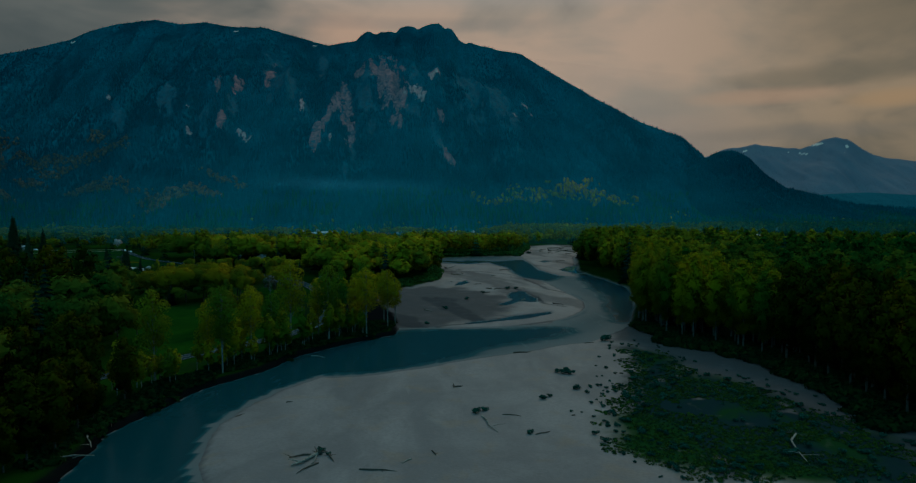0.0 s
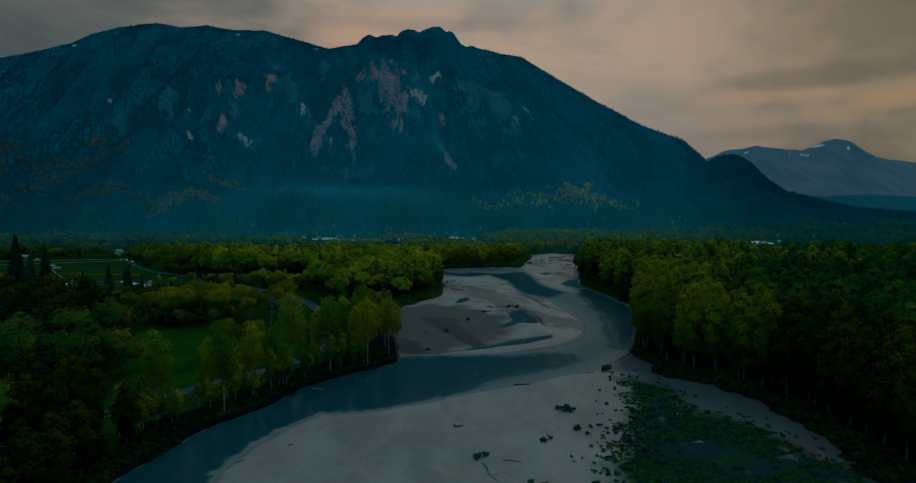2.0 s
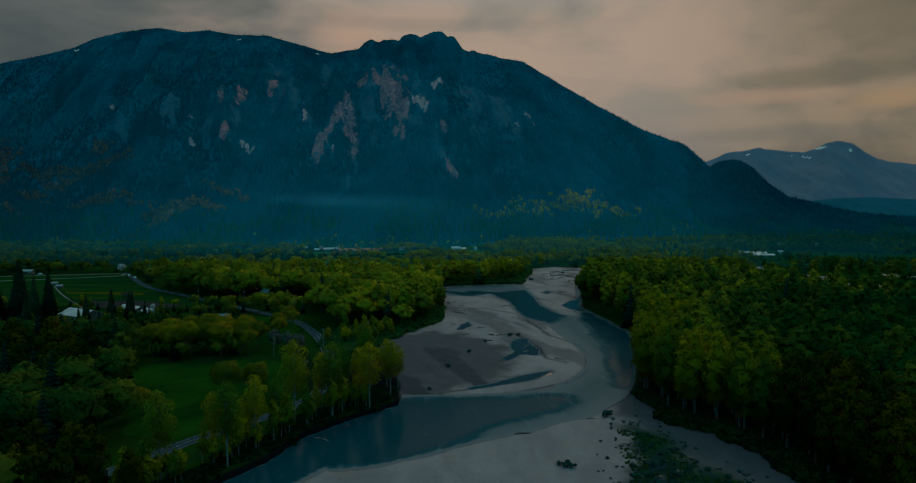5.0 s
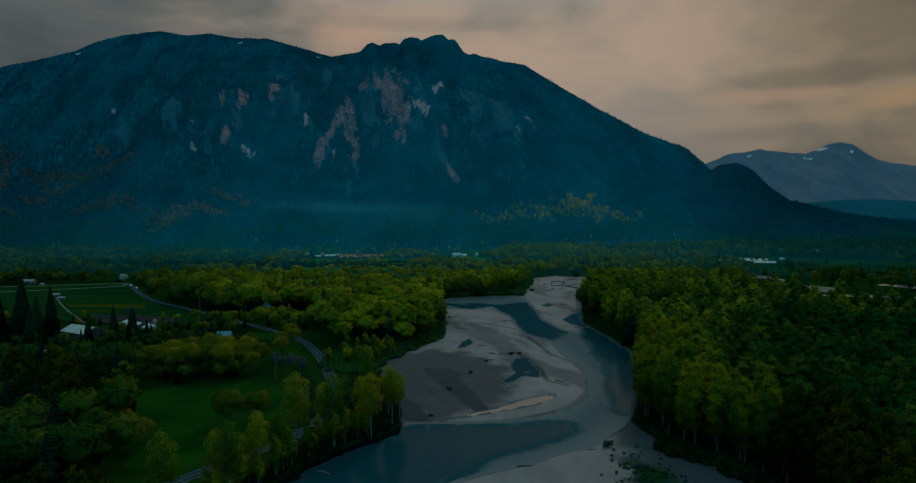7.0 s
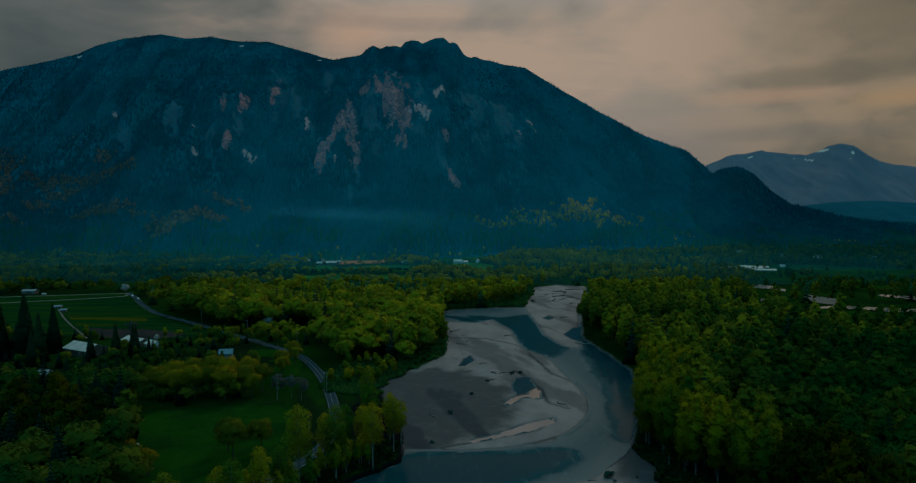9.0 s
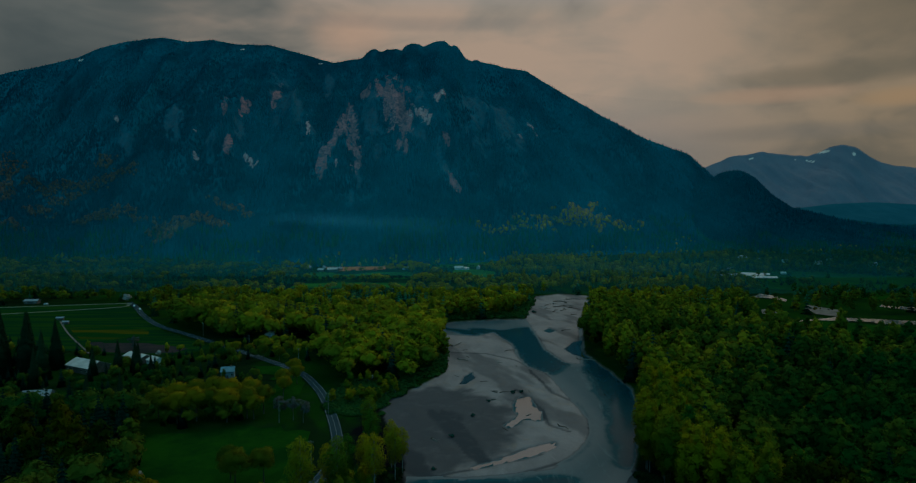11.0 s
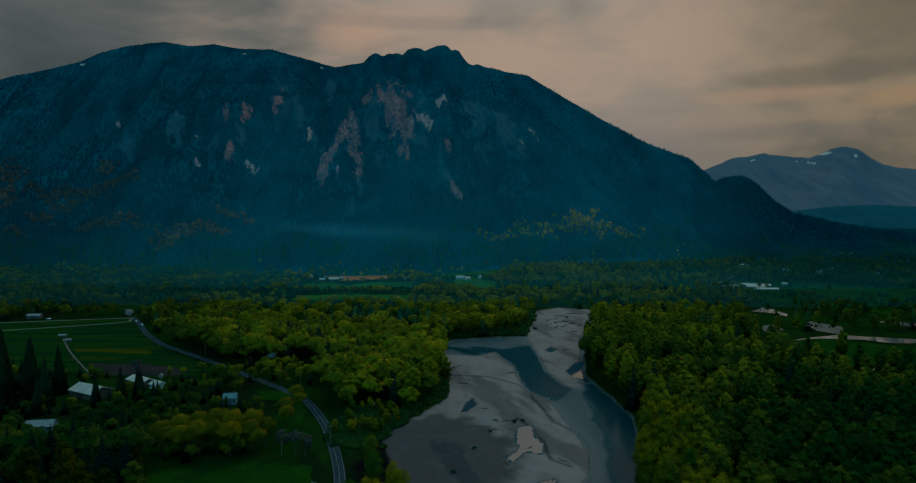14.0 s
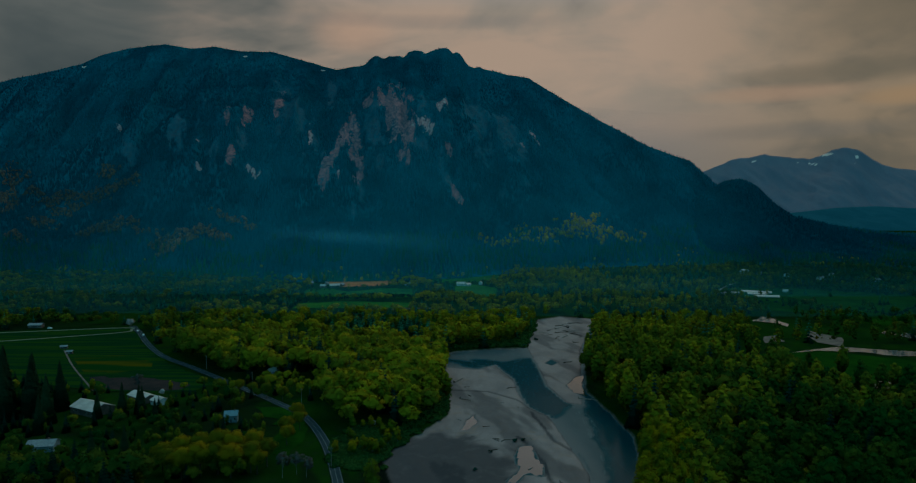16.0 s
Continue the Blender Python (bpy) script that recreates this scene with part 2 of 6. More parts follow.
def mountain_material(name, tree_a, tree_b, rock_a, rock_b, rock_c=(0.44, 0.32, 0.31)):
    m, t, p = material(name)
    pos = position(t)
    n1 = fractal(t, pos, 0.011, 6, 0.6, stretch=(1.0, 0.6, 0.40), distort=0.6)
    n2 = fractal(t, pos, 0.09, 5, 0.6)
    n3 = fractal(t, pos, 0.004, 4, 0.5, stretch=(1.0, 0.5, 0.7))
    streak = fractal(t, pos, 0.095, 7, 0.70, stretch=(1.3, 0.5, 0.55), distort=1.2)
    # stretched noise paints lit ribs and dark gullies into the wood tone
    shade = maths(t, "ADD", maths(t, "MULTIPLY", n1, 0.65), maths(t, "MULTIPLY", n3, 0.35))
    wood = mixed(t, remap(t, shade, 0.38, 0.62), tree_a, tree_b)
    wood = mixed(t, maths(t, "MULTIPLY", remap(t, n2, 0.40, 0.75), 0.5), wood, tree_a)
    fleck = remap(t, n2, 0.48, 0.66)
    chips = fractal(t, pos, 0.26, 5, 0.65, stretch=(1.0, 0.6, 0.55), distort=0.8)
    col = wood
    for key, dark, light, amount in (("grey", rock_a, tree_b, 0.75), ("pink", rock_a, rock_b, 0.95), ("pale", rock_b, rock_c, 1.0)):
        stone = mixed(t, remap(t, maths(t, "ADD", maths(t, "MULTIPLY", streak, 0.5), maths(t, "MULTIPLY", chips, 0.5)), 0.42, 0.60), dark, light)
        stone = mixed(t, maths(t, "MULTIPLY", fleck, 0.55), stone, tree_a)
        edge = maths(t, "ADD", attribute(t, key), maths(t, "MULTIPLY", maths(t, "SUBTRACT", streak, 0.5), 1.8))
        edge = maths(t, "ADD", edge, maths(t, "MULTIPLY", maths(t, "SUBTRACT", chips, 0.5), 2.4))
        col = mixed(t, maths(t, "MULTIPLY", maths(t, "MULTIPLY", remap(t, edge, 0.40, 0.72), remap(t, attribute(t, key), 0.05, 0.40)), amount), col, stone)
    snow = maths(t, "ADD", attribute(t, "snow"), maths(t, "MULTIPLY", maths(t, "SUBTRACT", n2, 0.5), 0.9))
    col = mixed(t, remap(t, snow, 0.45, 0.55), col, (0.66, 0.49, 0.44))
    t.links.new(col, p.inputs["Base Color"])
    p.inputs["Roughness"].default_value = 0.95
    p.inputs["Specular IOR Level"].default_value = 0.0
    bump(t, p, maths(t, "ADD", maths(t, "MULTIPLY", n2, 1.0), maths(t, "MULTIPLY", streak, 1.0)), 0.5, 6.0)
    return m


MAT_GROUND = ground_material()
MAT_WATER = water_material()
# aerial haze is mixed into the mountain's blue-teal conifer colours
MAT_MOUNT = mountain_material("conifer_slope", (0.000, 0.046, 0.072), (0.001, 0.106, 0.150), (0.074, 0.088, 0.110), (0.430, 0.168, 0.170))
MAT_HILL = mountain_material("foothill_slope", (0.000, 0.034, 0.052), (0.000, 0.056, 0.082), (0.02, 0.05, 0.07), (0.05, 0.07, 0.09))
# distance haze is put into the pale blue of the next two slopes
MAT_FARHAZE = mountain_material("far_hazed_slope", (0.118, 0.132, 0.172), (0.135, 0.148, 0.188), (0.122, 0.136, 0.178), (0.142, 0.152, 0.194))
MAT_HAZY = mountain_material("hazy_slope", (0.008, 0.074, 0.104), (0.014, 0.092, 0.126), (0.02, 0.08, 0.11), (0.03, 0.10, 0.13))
MAT_COTTON = foliage("cottonwood_leaves", (0.015, 0.100, 0.010), (0.385, 0.295, 0.005), True, 0.38)
MAT_ALDER = foliage("alder_leaves", (0.005, 0.072, 0.009), (0.255, 0.225, 0.004), True)
MAT_MAPLE = foliage("maple_leaves", (0.026, 0.080, 0.010), (0.300, 0.212, 0.008), True)
MAT_FIR = foliage("fir_needles", (0.006, 0.022, 0.012), (0.014, 0.045, 0.020), True, 0.1)
MAT_BROAD = foliage("broadleaf_canopy", (0.003, 0.057, 0.012), (0.345, 0.305, 0.012))
MAT_ALDERWOOD = foliage("alder_canopy", (0.003, 0.050, 0.009), (0.238, 0.248, 0.010))
MAT_DARKWOOD = foliage("conifer_canopy", (0.001, 0.018, 0.013), (0.003, 0.042, 0.031), through_light=0.1)
# slope conifers carry the same aerial haze in their blue
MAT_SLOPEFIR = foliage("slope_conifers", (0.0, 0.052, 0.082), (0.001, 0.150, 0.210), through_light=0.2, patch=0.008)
MAT_SLOPELEAF = foliage("slope_broadleaf", (0.12, 0.088, 0.066), (0.38, 0.200, 0.130), through_light=0.2)
MAT_SLOPEGOLD = foliage("slope_golden", (0.11, 0.15, 0.02), (0.8, 0.38, 0.03), through_light=0.2)
MAT_SHRUB = foliage("willow_leaves", (0.004, 0.044, 0.036), (0.018, 0.092, 0.070), True, 0.2)
MAT_GRASS = foliage("grass_blades", (0.003, 0.04, 0.026), (0.06, 0.115, 0.01), through_light=0.2, patch=0.035)
MAT_BLOSSOM = foliage("blossom", (0.32, 0.32, 0.33), (0.55, 0.54, 0.54), True, 0.3)
MAT_BRAMBLE = foliage("bramble_leaves", (0.006, 0.056, 0.018), (0.050, 0.120, 0.022), through_light=0.25, patch=0.06)
MAT_UNDER = foliage("undergrowth", (0.002, 0.014, 0.007), (0.014, 0.040, 0.009), through_light=0.15, patch=0.06)
# conifers seen far off: paler green with distance haze put into it
MAT_HAZEDWOOD = foliage("hazed_conifers", (0.003, 0.062, 0.042), (0.016, 0.14, 0.08), through_light=0.15)
MAT_HEDGE = foliage("hedge_leaves", (0.002, 0.040, 0.028), (0.060, 0.110, 0.020), through_light=0.2, patch=0.03)
# alder leaves darkened in colour to imitate dimming at the view's lower corners
MAT_DIMLEAF = foliage("dimmed_alder_crown", (0.002, 0.020, 0.003), (0.055, 0.052, 0.001), True, 0.2)
MAT_TWIG = foliage("bare_twigs", (0.060, 0.075, 0.075), (0.130, 0.125, 0.115), True, 0.1)
MAT_BARK = plain("pale_bark", (0.08, 0.076, 0.068), (0.19, 0.182, 0.165), 1.2, 0.9, 0.6, 0.03)
MAT_GREYBARK = plain("grey_bark", (0.030, 0.030, 0.028), (0.085, 0.082, 0.075), 1.2, 0.9, 0.6, 0.03)
MAT_DARKBARK = plain("dark_bark", (0.030, 0.026, 0.022), (0.070, 0.060, 0.050), 1.2, 0.95, 0.6, 0.03)
MAT_DRIFT = plain("driftwood", (0.10, 0.09, 0.08), (0.26, 0.24, 0.215), 2.0, 0.85, 0.5, 0.02)
MAT_DARKDRIFT = plain("wet_driftwood", (0.030, 0.026, 0.022), (0.075, 0.062, 0.050), 2.0, 0.8, 0.5, 0.02)
MAT_ASPHALT = plain("worn_asphalt", (0.016, 0.034, 0.042), (0.030, 0.050, 0.058), 0.25, 0.9, 0.3, 0.01, spec=0.0)
MAT_PAINT = plain("road_paint", (0.14, 0.15, 0.155), (0.26, 0.27, 0.27), 0.8, 0.7, 0.2, 0.004)
MAT_DIRT = plain("pale_gravel_track", (0.09, 0.11, 0.08), (0.16, 0.18, 0.12), 0.3, 0.95, 0.4, 0.02)
MAT_MEADOW = plain("meadow_grass", (0.003, 0.026, 0.004), (0.008, 0.048, 0.004), 0.03, 0.95, 0.6, 0.08, spec=0.0)
MAT_FIELD = plain("field_grass", (0.006, 0.034, 0.004), (0.030, 0.060, 0.005), 0.03, 0.95, 0.6, 0.08, spec=0.0)
ft = MAT_FIELD.node_tree
row_band = fractal(ft, position(ft), 0.16, 3, 0.5, stretch=(0.06, 1.0, 1.0))
ft.links.new(mixed(ft, remap(ft, row_band, 0.42, 0.60), (0.002, 0.026, 0.008), (0.010, 0.040, 0.006)), ft.nodes["Principled BSDF"].inputs["Base Color"])
MAT_STRIPE = plain("crop_strips", (0.010, 0.042, 0.003), (0.070, 0.062, 0.004), 0.03, 0.95, 0.6, 0.08, spec=0.0)
st = MAT_STRIPE.node_tree
row_band = fractal(st, position(st), 0.055, 4, 0.6, stretch=(0.10, 1.0, 1.0), distort=0.3)
st.links.new(mixed(st, remap(st, row_band, 0.40, 0.58), (0.003, 0.032, 0.006), (0.050, 0.050, 0.004)), st.nodes["Principled BSDF"].inputs["Base Color"])
MAT_SOIL = plain("damp_soil", (0.012, 0.020, 0.020), (0.040, 0.030, 0.030), 0.06, 0.95, 0.6, 0.08, spec=0.0)
MAT_LUSH = plain("bright_pasture", (0.006, 0.056, 0.008), (0.026, 0.115, 0.010), 0.02, 0.95, 0.5, 0.08, spec=0.0)
# pale base colour stands in for part of the mirrored sky
MAT_POND = plain("still_pond", (0.11, 0.105, 0.10), (0.16, 0.155, 0.15), 0.05, 0.12, 0.05, 0.02, spec=1.0)
MAT_SHINGLE = plain("stony_bank", (0.05, 0.05, 0.045), (0.14, 0.12, 0.105), 0.12, 0.95, 0.5, 0.05)
MAT_WHITEWALL = plain("white_boards", (0.46, 0.46, 0.45), (0.60, 0.60, 0.59), 0.4, 0.7)
MAT_BLUEWALL = plain("blue_grey_boards", (0.09, 0.15, 0.18), (0.14, 0.21, 0.24), 0.5, 0.7)
MAT_BROWNWALL = plain("brown_boards", (0.07, 0.055, 0.045), (0.13, 0.10, 0.08), 0.5, 0.8)
MAT_PALEROOF = plain("pale_metal_roof", (0.34, 0.33, 0.31), (0.48, 0.46, 0.44), 0.25, 0.55, 0.2)
MAT_GREYROOF = plain("grey_shingles", (0.13, 0.16, 0.18), (0.22, 0.25, 0.27), 0.8, 0.85, 0.5)
MAT_BLUEROOF = plain("teal_metal_roof", (0.06, 0.15, 0.19), (0.10, 0.21, 0.25), 0.4, 0.5, 0.2)
MAT_DOOR = plain("dark_door", (0.03, 0.03, 0.03), (0.06, 0.06, 0.06), 1.0, 0.6)
MAT_GLASS = plain("window_glass", (0.010, 0.014, 0.018), (0.016, 0.020, 0.025), 1.0, 0.05, 0.02, spec=0.8)
MAT_RUBBER = plain("tyre_rubber", (0.015, 0.015, 0.015), (0.03, 0.03, 0.03), 4.0, 0.9)
MAT_CARPAINT = plain("white_car_paint", (0.60, 0.61, 0.62), (0.70, 0.70, 0.71), 1.0, 0.25, 0.02)
MAT_PLOUGH = plain("ploughed_soil", (0.260, 0.085, 0.022), (0.380, 0.135, 0.035), 0.06, 0.95, 0.6, 0.1)


# ---------------------------------------------------------------- number tools
def hash2(i, j, seed):
    h = (i.astype(np.int64) * 374761393 + j.astype(np.int64) * 668265263 + seed * 2147483647) & 0xFFFFFFFF
    h = ((h ^ (h >> 13)) * 1274126177) & 0xFFFFFFFF
    return ((h ^ (h >> 16)) & 0xFFFFFF) / float(0xFFFFFF)


def value_noise(x, y, seed=0):
    i, j = np.floor(x), np.floor(y)
    a, b = x - i, y - j
    a, b = a * a * (3 - 2 * a), b * b * (3 - 2 * b)
    return ((hash2(i, j, seed) * (1 - a) + hash2(i + 1, j, seed) * a) * (1 - b)
            + (hash2(i, j + 1, seed) * (1 - a) + hash2(i + 1, j + 1, seed) * a) * b)


def fbm(x, y, octaves=5, seed=0, gain=0.5):
    total, amp, norm = 0.0, 1.0, 0.0
    for k in range(octaves):
        total = total + amp * value_noise(x * 2 ** k + 17.3 * k, y * 2 ** k - 9.1 * k, seed + k)
        norm += amp
        amp *= gain
    return total / norm


def ramp(v, a, b):
    s = np.clip((v - a) / (b - a), 0, 1)
    return s * s * (3 - 2 * s)


def inside_by(poly, X, Y):
    """Signed distance to a polygon's edge in metres, positive inside."""
    d = np.full(X.shape, 1e9)
    ins = np.zeros(X.shape, bool)
    n = len(poly)
    for k in range(n):
        ax, ay = poly[k]
        bx, by = poly[(k + 1) % n]
        ex, ey = bx - ax, by - ay
        s = np.clip(((X - ax) * ex + (Y - ay) * ey) / (ex * ex + ey * ey + 1e-9), 0, 1)
        d = np.minimum(d, (X - ax - s * ex) ** 2 + (Y - ay - s * ey) ** 2)
        if ay != by:
            ins ^= ((ay > Y) != (by > Y)) & (X < (bx - ax) * (Y - ay) / (by - ay) + ax)
    return np.where(ins, 1, -1) * np.sqrt(d)


def line_gap(line, X, Y):
    """Distance to an open line."""
    d = np.full(X.shape, 1e9)
    for (ax, ay), (bx, by) in zip(line[:-1], line[1:]):
        ex, ey = bx - ax, by - ay
        s = np.clip(((X - ax) * ex + (Y - ay) * ey) / (ex * ex + ey * ey + 1e-9), 0, 1)
        d = np.minimum(d, np.hypot(X - ax - s * ex, Y - ay - s * ey))
    return d


def mesh_from(name, V, F, mats, smooth=False, floats=None, normals=None):
    """A mesh from an array of vertices and one of equal-sided faces."""
    me = bpy.data.meshes.new(name)
    V, F = np.asarray(V, np.float32), np.asarray(F, np.int32)
    k = F.shape[1]
    me.vertices.add(len(V))
    me.vertices.foreach_set("co", V.ravel())
    me.loops.add(F.size)
    me.loops.foreach_set("vertex_index", F.ravel())
    me.polygons.add(len(F))
    me.polygons.foreach_set("loop_start", np.arange(0, F.size, k, dtype=np.int32))
    me.polygons.foreach_set("use_smooth", np.full(len(F), smooth))
    for key, arr in (floats or {}).items():
        at = me.attributes.new(key, "FLOAT", "POINT")
        at.data.foreach_set("value", np.asarray(arr, np.float32).ravel())
    for m in mats if isinstance(mats, (list, tuple)) else [mats]:
        me.materials.append(m)
    me.update()
    me.validate()
    if normals is not None:
        me.polygons.foreach_set("use_smooth", np.full(len(F), True))
        me.normals_split_custom_set_from_vertices(np.asarray(normals, np.float32))
    return me


def grid_faces(nx, ny):
    i = np.arange(nx * ny).reshape(ny, nx)
    return np.stack([i[:-1, :-1], i[:-1, 1:], i[1:, 1:], i[1:, :-1]], -1).reshape(-1, 4)


# ---------------------------------------------------------------- plan of the valley (metres)
CORRIDOR = [(-68, 40), (-70, 112), (-74, 135), (-70, 153), (-67, 170), (-58, 185), (-50, 209), (-38, 226), (-23, 242), (-24, 262),
            (-27, 280), (-44, 340), (-42, 352), (-31, 378), (-12, 415), (-11, 432), (-14, 505), (-18, 562), (-20, 592), (-9, 602),
            (29, 614), (56, 617), (66, 676), (85, 768), (115, 790), (152, 772), (134, 692), (111, 608), (96, 524), (88, 470),
            (95, 425), (99, 379), (90, 330), (78, 290), (69, 262), (74, 225), (88, 212), (96, 192), (97, 166), (94, 138), (100, 100), (105, 40)]
NEAR_BAR = [(-42, 40), (-45, 111), (-49, 118), (-51, 127), (-54, 142), (-51, 157), (-47, 170), (-39, 183), (-35, 182), (-24, 185),
            (-11, 193), (3, 203), (18, 212), (24, 215), (35, 224), (44, 228), (61, 249), (69, 262), (90, 235), (110, 190), (120, 40)]
MID_BAR = [(-30, 256), (-22, 256), (0, 254), (20, 258), (37, 263), (52, 285), (61, 305), (64, 325), (62, 350), (58, 385), (54, 418), (43, 436),
           (39, 467), (38, 506), (25, 555), (10, 538), (-16, 545), (-24, 505), (-21, 432), (-22, 415), (-41, 378), (-52, 352), (-54, 340), (-37, 280)]
FAR_BAR = [(60, 560), (61, 488), (69, 448), (80, 440), (86, 470), (94, 524), (108, 608), (132, 692), (155, 780), (115, 800),
           (83, 768), (64, 676), (58, 615)]
POOLS = [[(20, 317), (28, 332), (35, 340), (41, 339), (39, 324), (30, 327), (25, 317), (22, 314)],
         [(3, 266), (14, 273), (28, 287), (42, 295), (41, 288), (27, 276), (14, 269), (2, 263)],
         [(76, 489), (87, 515), (95, 520), (89, 498), (86, 462), (80, 471)],
         [(-3, 392), (1, 411), (5, 420), (7, 406), (1, 392)],
         [(27, 339), (27, 351), (30, 364), (37, 367), (38, 349), (39, 333), (30, 330)],
         [(68, 560), (76, 575), (80, 562), (73, 552)]]
SCARPS = [[(30, 380), (33, 373), (37, 360), (41, 343), (42, 317), (50, 308)],
          [(43, 425), (51, 373), (62, 354), (64, 327), (61, 308), (56, 291), (46, 275), (36, 267), (21, 258)],
          [(-10, 476), (16, 472), (36, 452), (42, 440)], [(-48, 348), (-30, 354), (-11, 362), (4, 380)], [(-12, 256), (2, 262), (20, 271), (34, 279)]]
DEEP = [[(-75, 40), (-75, 135), (-68, 172), (-50, 208), (-24, 242), (-8, 251), (14, 250), (40, 252), (34, 240), (10, 226), (-6, 203), (-25, 189), (-37, 187), (-46, 173), (-52, 158), (-55, 142), (-52, 127), (-50, 117), (-46, 109), (-42, 40)],
        [(-16, 572), (9, 545), (8, 570), (32, 562), (56, 575), (61, 488), (69, 445), (56, 418), (45, 436), (40, 489), (30, 545)],
        [(92, 488), (82, 420), (79, 340), (72, 299), (68, 268), (80, 285), (96, 335), (104, 378), (98, 420), (94, 460)]]
DAMP = [(-54, 335), (-40, 374), (-15, 386), (3, 376), (19, 362), (24, 340), (22, 317), (20, 281), (2, 268), (-8, 258), (-20, 248), (-40, 262)]
# gravel strip below the far-bank alders, coloured darker to imitate their shade
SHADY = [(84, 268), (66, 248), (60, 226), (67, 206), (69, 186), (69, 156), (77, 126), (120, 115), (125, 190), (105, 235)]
SPROUTS = [(28, 126), (33, 144), (40, 162), (50, 191), (55, 214), (60, 222), (66, 205), (69, 184), (79, 172), (83, 148), (92, 128), (80, 105), (43, 112), (34, 118)]
MEADOW = [(-152, 300), (-96, 312), (-73, 302), (-64, 262), (-72, 230), (-88, 207), (-108, 203)]
LEFT_FIELD = [(-540, 660), (-498, 690), (-372, 714), (-320, 634), (-252, 551), (-190, 490), (-201, 468), (-268, 466), (-366, 500), (-470, 540)]
ROAD = [(-125, 130), (-109, 158), (-97, 178), (-84, 202), (-70, 222), (-60, 240), (-56, 258), (-56, 280), (-62, 308), (-75, 350), (-88, 382), (-105, 413),
        (-133, 444), (-177, 487), (-228, 536), (-272, 577), (-308, 624), (-345, 681), (-372, 720)]
PATH_LOOP = [(-520, 672), (-473, 686), (-377, 709), (-364, 700), (-368, 682), (-453, 642), (-520, 615)]
TRACK = [(-375, 599), (-330, 538), (-273, 468)]
PLOUGHED = [(-240, 1120), (-239, 1161), (-212, 1199), (-161, 1222), (-111, 1127), (-142, 1078), (-217, 1062)]
PASTURES = [[(-252, 985), (-206, 950), (-80, 950), (-86, 1040), (-139, 1050), (-185, 1005), (-225, 1050), (-250, 1039)],
            [(-228, 845), (-153, 848), (-72, 852), (-76, 895), (-166, 908), (-226, 888)],
            [(-106, 1219), (-42, 1283), (62, 1295), (62, 1182), (3, 1119), (-58, 1136)],
            [(-20, 975), (46, 950), (50, 1056), (3, 1103), (-16, 1086)],
            [(422, 1051), (514, 1059), (673, 978), (640, 850), (493, 705), (439, 762), (421, 820), (376, 834), (392, 916)],
            [(266, 588), (290, 600), (328, 602), (366, 586), (395, 560), (430, 520), (345, 494), (296, 503), (258, 522)]]
SIDE_RIVER = [[(336, 760), (356, 789), (366, 771), (364, 740), (356, 724), (353, 746)],
              [(440, 691), (453, 664), (480, 655), (480, 666), (452, 700)],
              [(300, 598), (330, 614), (352, 621), (387, 612), (440, 592), (440, 577), (391, 582), (367, 598), (328, 606)],
              [(290, 481), (314, 498), (325, 501), (350, 490), (350, 456), (319, 457), (289, 467)]]
SHINGLE = [[(369, 700), (375, 681), (385, 663), (361, 621), (346, 640), (352, 668)], [(305, 668), (323, 677), (316, 645), (294, 637)]]
GLADE = [(240, 600), (222, 520), (232, 470), (250, 420), (300, 400), (430, 470), (500, 640), (400, 800), (330, 800), (310, 700), (262, 640)]
BANK = 1.1                       # height of the valley floor over the river


